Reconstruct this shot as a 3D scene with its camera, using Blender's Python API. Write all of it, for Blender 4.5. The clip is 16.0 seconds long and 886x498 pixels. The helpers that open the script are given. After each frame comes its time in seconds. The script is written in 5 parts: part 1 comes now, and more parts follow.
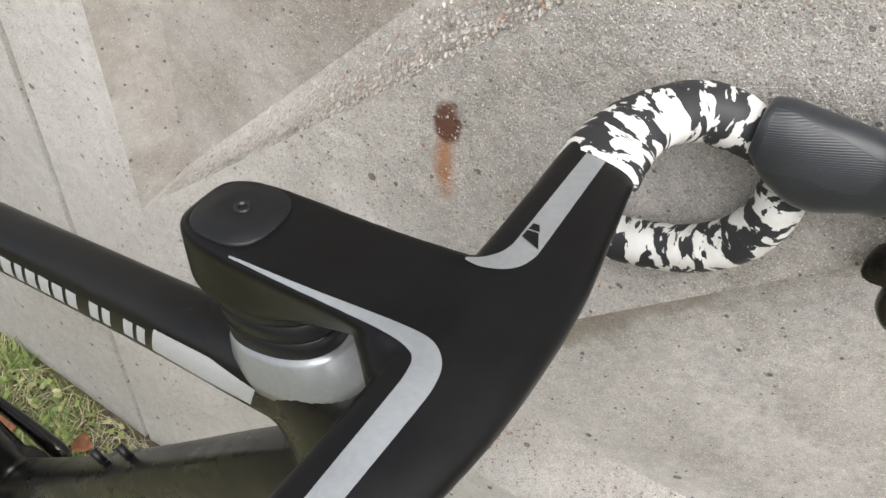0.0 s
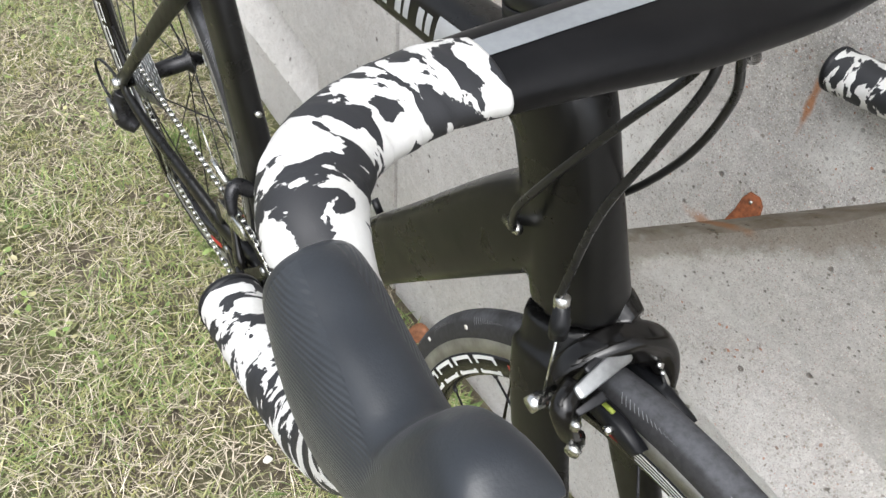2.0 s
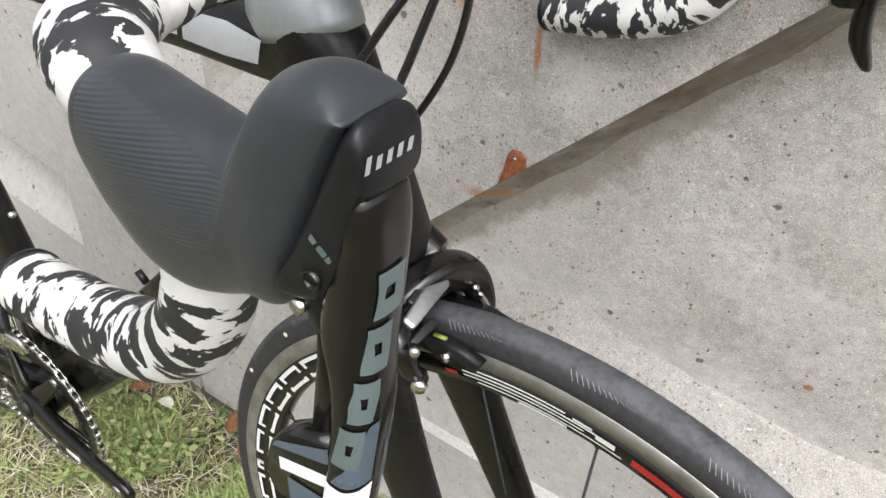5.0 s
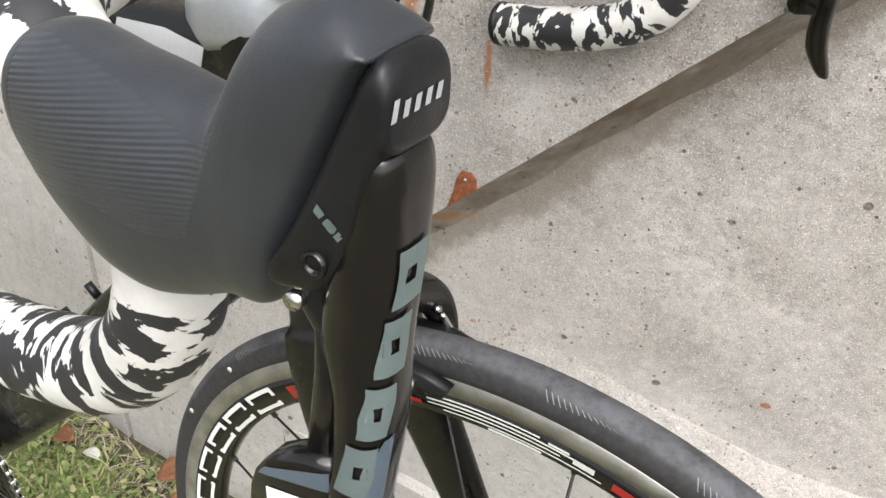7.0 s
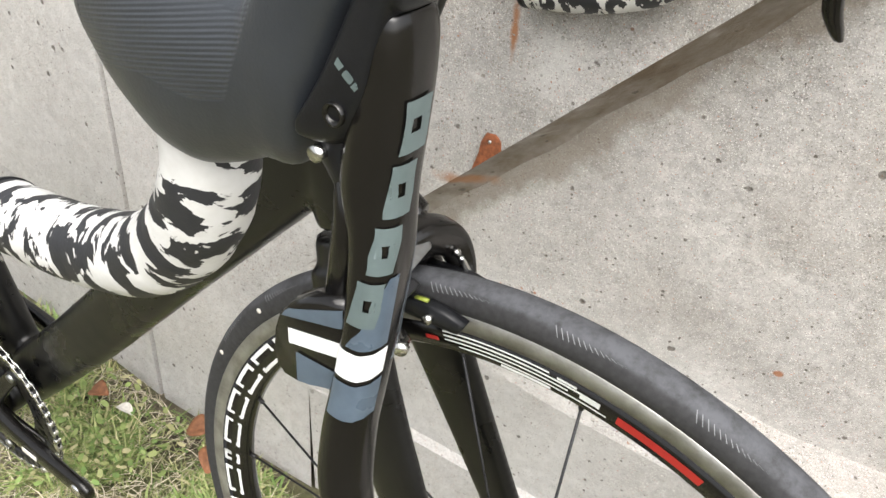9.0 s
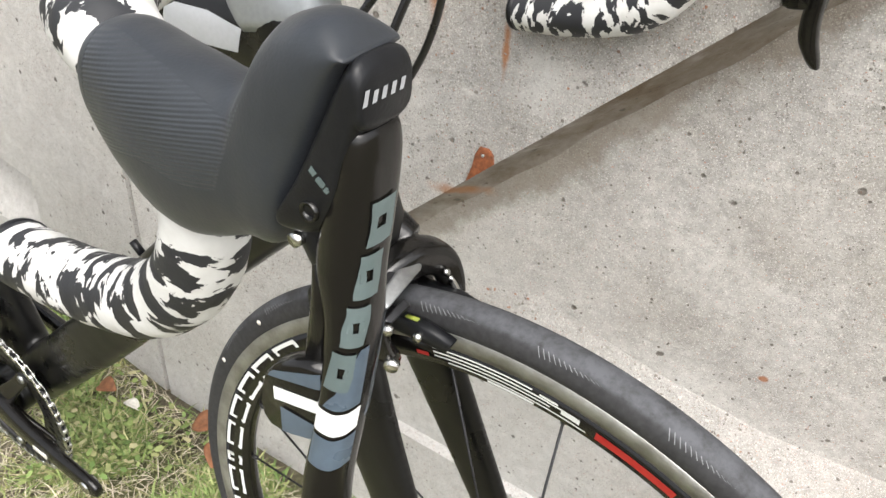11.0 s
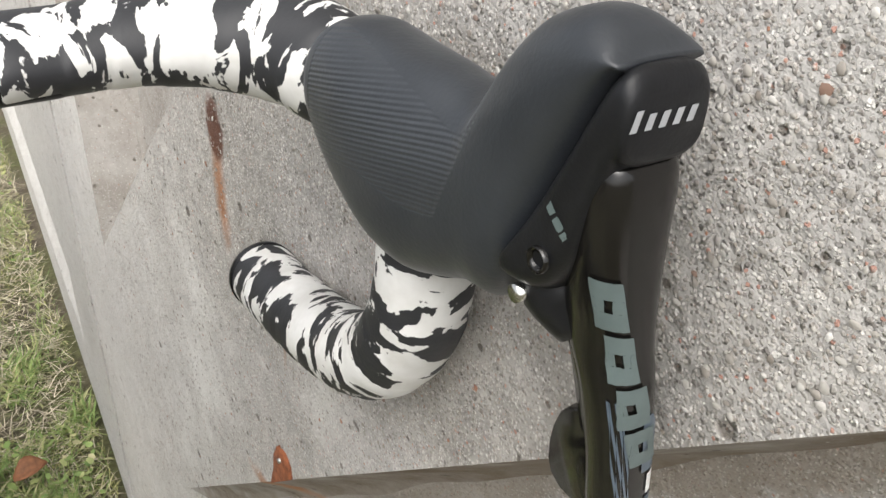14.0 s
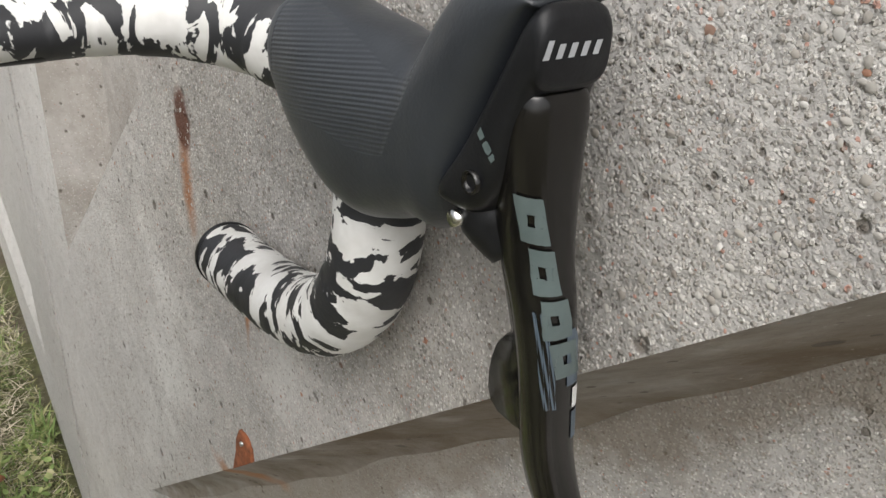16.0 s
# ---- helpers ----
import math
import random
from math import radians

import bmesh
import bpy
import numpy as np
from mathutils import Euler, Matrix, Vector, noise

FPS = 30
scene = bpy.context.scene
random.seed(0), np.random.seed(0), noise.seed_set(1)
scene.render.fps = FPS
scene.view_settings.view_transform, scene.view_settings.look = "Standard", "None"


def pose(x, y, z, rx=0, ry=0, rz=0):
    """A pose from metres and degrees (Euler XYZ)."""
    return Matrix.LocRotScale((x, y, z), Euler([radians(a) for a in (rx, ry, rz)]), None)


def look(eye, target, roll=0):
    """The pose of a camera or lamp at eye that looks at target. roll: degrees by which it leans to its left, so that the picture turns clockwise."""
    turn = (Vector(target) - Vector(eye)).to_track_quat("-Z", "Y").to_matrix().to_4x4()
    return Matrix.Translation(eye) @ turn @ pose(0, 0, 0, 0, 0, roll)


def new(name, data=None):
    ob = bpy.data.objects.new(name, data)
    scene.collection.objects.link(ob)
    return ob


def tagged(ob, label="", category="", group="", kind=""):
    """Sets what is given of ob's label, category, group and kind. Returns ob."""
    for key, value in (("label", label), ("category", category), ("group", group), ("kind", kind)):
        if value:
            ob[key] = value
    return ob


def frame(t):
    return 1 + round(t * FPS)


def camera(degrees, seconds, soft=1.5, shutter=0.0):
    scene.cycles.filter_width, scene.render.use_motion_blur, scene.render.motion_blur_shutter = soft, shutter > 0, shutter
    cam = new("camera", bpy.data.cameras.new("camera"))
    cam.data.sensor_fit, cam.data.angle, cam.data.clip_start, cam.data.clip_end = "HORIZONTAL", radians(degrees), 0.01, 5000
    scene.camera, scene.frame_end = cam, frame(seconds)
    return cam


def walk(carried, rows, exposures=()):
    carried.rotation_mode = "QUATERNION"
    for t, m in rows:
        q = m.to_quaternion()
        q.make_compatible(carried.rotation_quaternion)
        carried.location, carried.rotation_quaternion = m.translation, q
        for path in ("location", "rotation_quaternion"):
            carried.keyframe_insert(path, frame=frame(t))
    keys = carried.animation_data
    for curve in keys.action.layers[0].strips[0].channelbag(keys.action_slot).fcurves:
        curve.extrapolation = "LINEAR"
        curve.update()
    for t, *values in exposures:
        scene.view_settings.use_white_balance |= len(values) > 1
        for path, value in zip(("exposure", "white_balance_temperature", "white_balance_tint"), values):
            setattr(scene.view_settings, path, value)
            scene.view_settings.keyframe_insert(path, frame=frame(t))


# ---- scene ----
cam = camera(55.0, 16.0)
PATH = [
    (0, (-0.001, -0.192, 1.169), (-0.7, 1.02, -0.259), 4.4),
    (0.5, (0.041, -0.212, 1.152), (-0.876, 0.872, -0.257), 4.3),
    (1, (0.088, -0.216, 1.126), (-1.001, 0.663, -0.303), 5.0),
    (1.5, (0.108, -0.238, 1.119), (-1.062, 0.544, -0.301), 4.9),
    (2, (0.12, -0.266, 1.077), (-1.053, 0.497, -0.352), 4.1),
    (2.5, (0.141, -0.294, 1.055), (-0.895, 0.585, -0.412), 2.1),
    (3, (0.166, -0.321, 1.036), (-0.812, 0.686, -0.388), 2.1),
    (3.5, (0.182, -0.327, 1.046), (-0.824, 0.736, -0.317), 0.6),
    (4, (0.175, -0.33, 1.041), (-0.826, 0.762, -0.303), 1.1),
    (4.5, (0.175, -0.321, 1.012), (-0.83, 0.851, -0.259), 1.2),
    (4.7, (0.174, -0.319, 1.013), (-0.829, 0.885, -0.23), 1.3),
    (7, (0.146, -0.316, 0.983), (-0.747, 1.073, -0.145), 3.3),
    (7.5, (0.142, -0.318, 0.984), (-0.747, 1.068, -0.152), 4.1),
    (8, (0.167, -0.341, 0.995), (-0.752, 1.023, -0.142), 3.6),
    (8.5, (0.174, -0.344, 0.983), (-0.767, 1.001, -0.159), 3.5),
    (8.7, (0.173, -0.342, 0.974), (-0.77, 1.0, -0.171), 3.6),
    (10.8, (0.184, -0.356, 0.978), (-0.755, 0.967, -0.192), 3.7),
    (11, (0.185, -0.343, 1.008), (-0.756, 0.971, -0.169), 3.5),
    (11.5, (0.228, -0.223, 1.06), (-0.827, 0.994, -0.125), 3.0),
    (12, (0.248, -0.023, 1.054), (-1.067, 0.941, -0.104), 4.7),
    (12.5, (0.179, 0.06, 1.013), (-1.22, 0.88, -0.158), 4.1),
    (13, (0.137, 0.106, 0.983), (-1.298, 0.95, -0.125), 2.3),
    (13.5, (0.139, 0.115, 0.979), (-1.309, 0.972, -0.103), 2.4),
    (14, (0.154, 0.117, 0.985), (-1.286, 1.015, -0.073), 3.2),
    (14.5, (0.154, 0.115, 0.982), (-1.279, 1.054, -0.05), 4.1),
    (15, (0.165, 0.116, 0.994), (-1.263, 1.079, -0.022), 4.5),
    (15.5, (0.175, 0.11, 1.005), (-1.256, 1.087, 0.007), 4.6),
    (16, (0.184, 0.105, 0.978), (-1.246, 1.088, -0.017), 4.6),
]
walk(cam, [(t, look(eye, target, roll)) for t, eye, target, roll in PATH], exposures=[(0, 1.0, 6500, 10), (0.7, 1.03, 6350, 10), (1.5, 1.08, 6150, 10), (3.0, 1.02, 6350, 11), (4.5, 1.06, 6350, 11), (7, 1.25, 6500, 11), (7.5, 1.5, 6500, 10), (8, 1.6, 6600, 10), (8.7, 1.36, 6500, 10), (10.8, 1.35, 6500, 10), (11, 1.3, 6500, 10), (11.5, 1.1, 6500, 10), (12.5, 1.05, 6500, 10), (13.5, 1, 6500, 10), (14, 1.04, 6500, 10), (14.5, 1.3, 6500, 10), (15, 1.05, 6500, 10), (15.5, 0.86, 6500, 10), (16, 0.68, 6500, 10)])

# ---- light ----
world = bpy.data.worlds.new("overcast_sky")
scene.world = world
world.use_nodes = True
wn, wl = world.node_tree.nodes, world.node_tree.links
sky = wn.new("ShaderNodeTexSky")
sky.sky_type, sky.sun_disc = "NISHITA", False
sky.sun_elevation, sky.sun_rotation = radians(50), radians(120)
sky.air_density, sky.dust_density, sky.ozone_density = 1.0, 4.0, 0.6
hsv = wn.new("ShaderNodeHueSaturation")
hsv.inputs["Saturation"].default_value = 0.22
wl.new(sky.outputs[0], hsv.inputs["Color"])
wl.new(hsv.outputs[0], wn["Background"].inputs["Color"])
wn["Background"].inputs["Strength"].default_value = 0.12
sun = new("sun", bpy.data.lights.new("sun", "SUN"))
sun.data.energy, sun.data.angle, sun.data.color = 1.3, radians(50), (1.0, 0.96, 0.9)
sun.matrix_world = look((0.6, -2.0, 5.0), (-0.2, 0.2, 0.6))


# ---- materials ----
class Mat:
    """A small wrapper to write node materials briefly."""

    def __init__(self, name, color=(0.5, 0.5, 0.5), rough=0.5, metal=0.0):
        self.m = bpy.data.materials.new(name)
        self.m.use_nodes = True
        self.n, self.l = self.m.node_tree.nodes, self.m.node_tree.links
        self.b = self.n["Principled BSDF"]
        self.b.inputs["Base Color"].default_value = (*color, 1)
        self.b.inputs["Roughness"].default_value = rough
        self.b.inputs["Metallic"].default_value = metal

    def node(self, kind, ins=None, **props):
        nd = self.n.new(kind)
        for k, v in props.items():
            setattr(nd, k, v)
        for k, v in (ins or {}).items():
            self.put(nd.inputs[k], v)
        return nd

    def put(self, socket, v):
        if hasattr(v, "is_output"):
            self.l.new(v, socket)
        elif isinstance(v, tuple) and len(v) == 3 and socket.type == "RGBA":
            socket.default_value = (*v, 1)
        else:
            socket.default_value = v

    def coord(self):
        return self.node("ShaderNodeTexCoord").outputs["Object"]

    def noise(self, scale, detail=3.0, rough=0.55, vec=None, distort=0.0):
        nd = self.node("ShaderNodeTexNoise", {"Scale": scale, "Detail": detail, "Roughness": rough, "Distortion": distort})
        self.l.new(vec or self.coord(), nd.inputs["Vector"])
        return nd.outputs[0]

    def voronoi(self, scale, vec=None, out="Distance", feature="F1", rand=1.0):
        nd = self.node("ShaderNodeTexVoronoi", {"Scale": scale, "Randomness": rand}, feature=feature)
        self.l.new(vec or self.coord(), nd.inputs["Vector"])
        return nd.outputs[out]

    def ramp(self, fac, stops, mode="LINEAR"):
        nd = self.node("ShaderNodeValToRGB", {"Fac": fac})
        cr = nd.color_ramp
        cr.interpolation = mode
        while len(cr.elements) < len(stops):
            cr.elements.new(0.5)
        for e, (p, c) in zip(cr.elements, stops):
            e.position = p
            e.color = (*c, 1) if isinstance(c, tuple) else (c, c, c, 1)
        return nd.outputs[0]

    def mix(self, fac, a, b, mode="MIX"):
        nd = self.node("ShaderNodeMix", data_type="RGBA", blend_type=mode)
        self.put(nd.inputs[0], fac)
        self.put(nd.inputs[6], a)
        self.put(nd.inputs[7], b)
        return nd.outputs[2]

    def math(self, op, a, b=0.0, c=None, clamp=False):
        nd = self.node("ShaderNodeMath", operation=op, use_clamp=clamp)
        self.put(nd.inputs[0], a)
        self.put(nd.inputs[1], b)
        if c is not None:
            self.put(nd.inputs[2], c)
        return nd.outputs[0]

    def band(self, v, lo, hi):
        nd = self.node("ShaderNodeMapRange", {"Value": v, "From Min": lo, "From Max": hi}, interpolation_type="SMOOTHSTEP")
        return nd.outputs[0]

    def color(self, v):
        self.put(self.b.inputs["Base Color"], v)
        return self

    def rough(self, v):
        self.put(self.b.inputs["Roughness"], v)
        return self

    def bump(self, height, strength=0.3, dist=0.002, before=None):
        nd = self.node("ShaderNodeBump", {"Height": height, "Strength": strength, "Distance": dist})
        if before is not None:
            self.l.new(before, nd.inputs["Normal"])
        self.l.new(nd.outputs[0], self.b.inputs["Normal"])
        return nd.outputs[0]


def concrete(name, exposed, brown_tone=0.0, band_shade=0.0):
    """Weathered cast concrete. exposed: how much of its aggregate shows; then the amounts of mottled brown and of shade
    painted below the band.
    """
    k = Mat(name, rough=0.92)
    base = k.ramp(k.noise(5, 5, 0.6), [(0.3, (0.36, 0.337, 0.308)), (0.5, (0.47, 0.452, 0.425)), (0.7, (0.56, 0.543, 0.52))])
    fine = k.ramp(k.noise(90, 4, 0.7), [(0.3, 0.72), (0.7, 1.12)])
    col = k.mix(1.0, base, fine, "MULTIPLY")
    wet = k.ramp(k.noise(2.3, 4, 0.65, distort=1.2), [(0.42, 0.78), (0.6, 1.0)])
    col = k.mix(1.0, col, wet, "MULTIPLY")
    # pale, washed-out concrete in the lower part
    xyz = k.node("ShaderNodeSeparateXYZ", {0: k.coord()})
    x, z = xyz.outputs["X"], xyz.outputs["Z"]
    washed = k.band(k.math("ADD", k.math("ADD", z, x), k.math("MULTIPLY", k.noise(6, 5, 0.65), 0.5)), 0.90, 0.35)
    col = k.mix(k.math("MULTIPLY", washed, 0.62), col, k.ramp(k.noise(60, 5, 0.7), [(0.3, (0.56, 0.55, 0.53)), (0.7, (0.76, 0.75, 0.73))]))
    if brown_tone:
        col = k.mix(k.math("MULTIPLY", k.ramp(k.noise(9, 5, 0.65), [(0.30, 0.25), (0.62, 1.0)]), brown_tone), col, (0.125, 0.092, 0.058))
    height = k.noise(140, 4, 0.7)
    where = k.math("ADD", k.noise(4, 3), exposed - 0.5)
    where = k.math("ADD", where, k.math("MULTIPLY", k.band(k.math("ADD", z, x), 0.35, 0.95), 0.22))
    for scale, size, share in ((430, 0.40, 0.50), (170, 0.22, 0.88), (820, 0.48, 0.26)):
        v = k.node("ShaderNodeTexVoronoi", {"Scale": scale, "Randomness": 1.0})
        warp = k.node("ShaderNodeVectorMath", {0: k.coord(), 1: k.node("ShaderNodeVectorMath", {0: k.node("ShaderNodeTexNoise", {"Scale": scale * 1.5}).outputs[1], "Scale": 0.9 / scale}, operation="SCALE").outputs[0]}, operation="ADD")
        k.l.new(warp.outputs[0], v.inputs["Vector"])
        pick = k.node("ShaderNodeSeparateColor", {0: v.outputs["Color"]})
        tint = k.ramp(pick.outputs[0], [(0.0, (0.10, 0.085, 0.075)), (0.07, (0.26, 0.235, 0.21)), (0.30, (0.44, 0.41, 0.37)), (0.55, (0.60, 0.57, 0.53)), (0.80, (0.76, 0.74, 0.70)), (0.93, (0.36, 0.30, 0.25)), (0.975, (0.46, 0.17, 0.10))], "CONSTANT")
        stone = k.math("MULTIPLY", k.band(v.outputs["Distance"], size, size - 0.14), k.band(k.math("ADD", k.math("MULTIPLY", pick.outputs[1], 0.5), where), share + 0.22, share + 0.32))
        col = k.mix(k.math("MULTIPLY", stone, 0.62), col, tint)
        height = k.math("ADD", height, k.math("MULTIPLY", stone, 0.35))
    # air holes, large and small
    for scale, share, size0 in ((42.0, 0.62, 0.20), (125.0, 0.70, 0.24)):
        v = k.node("ShaderNodeTexVoronoi", {"Scale": scale})
        k.l.new(k.coord(), v.inputs["Vector"])
        pick = k.node("ShaderNodeSeparateColor", {0: v.outputs["Color"]})
        size = k.math("ADD", v.outputs["Distance"], k.math("MULTIPLY", pick.outputs[1], 0.13))
        size = k.math("ADD", size, k.math("MULTIPLY", k.math("SUBTRACT", k.noise(scale * 6, 3), 0.5), 0.16))
        hole = k.math("MULTIPLY", k.band(size, size0, size0 - 0.06), k.band(pick.outputs[0], share, share + 0.04))
        col = k.mix(k.math("MULTIPLY", hole, 0.75), col, (0.085, 0.07, 0.055))
        height = k.math("SUBTRACT", height, k.math("MULTIPLY", hole, 2.2))
    # pale lime bloom and rust runs
    bloom = k.math("MULTIPLY", k.band(k.noise(7, 4, 0.6, distort=0.8), 0.60, 0.72), 0.4)
    col = k.mix(bloom, col, (0.72, 0.71, 0.68))

    def spot(cx, cz, rx, rz, soft, amount, tone):
        nonlocal col
        wob = k.math("MULTIPLY", k.math("SUBTRACT", k.noise(70, 3), 0.5), 0.9)
        dx = k.math("DIVIDE", k.math("SUBTRACT", x, cx), rx)
        dz = k.math("DIVIDE", k.math("SUBTRACT", z, cz), rz)
        d = k.math("SQRT", k.math("ADD", k.math("MULTIPLY", dx, dx), k.math("MULTIPLY", dz, dz)))
        m = k.math("MULTIPLY", k.band(k.math("ADD", d, wob), 1.0, 1.0 - soft), amount)
        col = k.mix(m, col, tone)

    # shade under the band, painted as a ragged brown fade into the face
    if band_shade:
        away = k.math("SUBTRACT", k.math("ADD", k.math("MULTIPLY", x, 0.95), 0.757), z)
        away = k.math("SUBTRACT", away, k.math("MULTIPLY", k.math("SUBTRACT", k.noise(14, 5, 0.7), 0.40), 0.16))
        col = k.mix(k.math("MULTIPLY", k.band(away, 0.035, 0.0), band_shade), col, (0.17, 0.135, 0.095))
    spot(-0.2455, 0.765, 0.0125, 0.05, 0.9, 0.8, (0.34, 0.13, 0.035))
    spot(-0.2455, 0.802, 0.013, 0.02, 0.4, 0.95, (0.10, 0.035, 0.018))
    spot(-0.249, 0.828, 0.011, 0.009, 0.5, 0.3, (0.66, 0.63, 0.58))
    spot(-0.173, 0.728, 0.005, 0.035, 0.8, 0.85, (0.36, 0.14, 0.04))
    spot(-0.215, 0.568, 0.035, 0.010, 0.8, 0.7, (0.36, 0.15, 0.05))
    spot(-0.33, 0.585, 0.05, 0.05, 0.8, 0.55, (0.74, 0.73, 0.70))
    spot(0.09, 0.43, 0.006, 0.005, 0.6, 0.9, (0.30, 0.12, 0.05))
    k.color(col)
    k.bump(height, 0.55, 0.0035, k.bump(k.noise(18, 5, 0.6), 0.35, 0.012))
    return k.m


def plain(name, color, rough, metal=0.0, grain=200.0, vary=0.25, bump=0.0, spec=0.5):
    """Paint, metal or plastic with slight wear: colour and gloss vary at two scales."""
    k = Mat(name, color, rough, metal)
    dark, light = tuple(c * (1 - vary) for c in color), tuple(min(1, c * (1 + vary)) for c in color)
    f = k.math("ADD", k.math("MULTIPLY", k.noise(grain), 0.5), k.math("MULTIPLY", k.noise(grain / 12), 0.5))
    k.color(k.ramp(f, [(0.35, dark), (0.65, light)]))
    k.rough(k.ramp(k.noise(grain / 6, 4), [(0.3, max(0.03, rough - 0.08)), (0.7, min(1, rough + 0.1))]))
    if bump:
        k.bump(k.noise(grain * 3, 3), bump, 0.0005)
    k.b.inputs["Specular IOR Level"].default_value = spec
    return k.m


CONCRETE = concrete("concrete", 0.53)
CONCRETE_ROUGH = concrete("concrete_exposed", 0.60, 0.16)
CONCRETE_SMOOTH = concrete("concrete_smooth", 0.36)
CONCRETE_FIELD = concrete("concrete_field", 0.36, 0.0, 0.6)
CONCRETE_BROWN = concrete("concrete_brown", 0.30, 0.55)
# brown staining, deepened in colour to carry the shade of the overhang
CONCRETE_STAIN_SHADE = concrete("concrete_stain_shade", -0.2, 1.0)
FRAME = plain("satin_black_carbon", (0.004, 0.004, 0.004), 0.30, grain=150, bump=0.03, spec=0.42)
COCKPIT = plain("matt_black_carbon", (0.004, 0.004, 0.0045), 0.36, grain=170, bump=0.05, spec=0.24)
GLOSS = plain("gloss_carbon", (0.006, 0.0055, 0.005), 0.17, grain=300, spec=0.5)
PLASTIC = plain("black_plastic", (0.008, 0.0085, 0.010), 0.36, grain=400, bump=0.12, spec=0.32)
SILVER_PAINT = plain("silver_grey_paint", (0.33, 0.35, 0.365), 0.36, 0.55, grain=300, vary=0.08)
PALE_SILVER = plain("pale_silver_lacquer", (0.43, 0.445, 0.47), 0.4, 0.25, grain=300, vary=0.06)
LETTER_GREY = plain("grey_lettering", (0.115, 0.15, 0.15), 0.45, 0.2, grain=300, vary=0.1)
BLUE_GREY = plain("blue_grey_lacquer", (0.085, 0.115, 0.15), 0.35, 0.1, grain=300, vary=0.12)
WHITE = plain("white_lacquer", (0.78, 0.79, 0.78), 0.4, grain=300, vary=0.05)
RED = plain("red_lacquer", (0.42, 0.02, 0.018), 0.4, grain=300, vary=0.1)
STEEL = plain("polished_steel", (0.62, 0.62, 0.60), 0.22, 1.0, grain=250, vary=0.15)
ALLOY = plain("satin_alloy", (0.42, 0.43, 0.43), 0.38, 1.0, grain=300, vary=0.15)
DARK_ALLOY = plain("anodised_black_alloy", (0.03, 0.03, 0.032), 0.3, 0.6, grain=300)
CABLE = plain("black_cable_sleeve", (0.012, 0.012, 0.012), 0.28, grain=300)
BRASS = plain("chain_plate_gold", (0.35, 0.29, 0.17), 0.35, 1.0, grain=300)
RUST = plain("rusty_iron", (0.23, 0.075, 0.03), 0.9, grain=240, vary=0.6, bump=0.6)
YELLOW_GREEN = plain("lime_paint", (0.27, 0.32, 0.05), 0.5)


def make_track():
    k = Mat("machined_brake_track", (0.36, 0.36, 0.34), 0.42, 0.75)
    k.color(k.ramp(k.noise(60, 4), [(0.35, (0.25, 0.245, 0.225)), (0.65, (0.40, 0.40, 0.38))]))
    xyz = k.node("ShaderNodeSeparateXYZ", {0: k.coord()})
    r = k.math("SQRT", k.math("ADD", k.math("POWER", xyz.outputs[0], 2.0), k.math("POWER", xyz.outputs[2], 2.0)))
    k.bump(k.math("SINE", k.math("MULTIPLY", r, 9000.0)), 0.25, 0.0002)
    return k.m


def make_tyre():
    k = Mat("tyre_rubber", (0.03, 0.03, 0.032), 0.75)
    xyz = k.node("ShaderNodeSeparateXYZ", {0: k.coord()})
    r = k.math("SQRT", k.math("ADD", k.math("POWER", xyz.outputs[0], 2.0), k.math("POWER", xyz.outputs[2], 2.0)))
    tread = k.band(r, 0.3295, 0.3335)
    dust = k.math("MULTIPLY", tread, k.ramp(k.noise(55, 5, 0.7), [(0.35, 0.15), (0.62, 0.95)]))
    col = k.ramp(k.noise(220, 4), [(0.3, (0.017, 0.017, 0.018)), (0.7, (0.034, 0.034, 0.036))])
    col = k.mix(dust, col, (0.085, 0.088, 0.098))
    k.color(col)
    k.bump(k.noise(500, 3), 0.3, 0.0006)
    return k.m


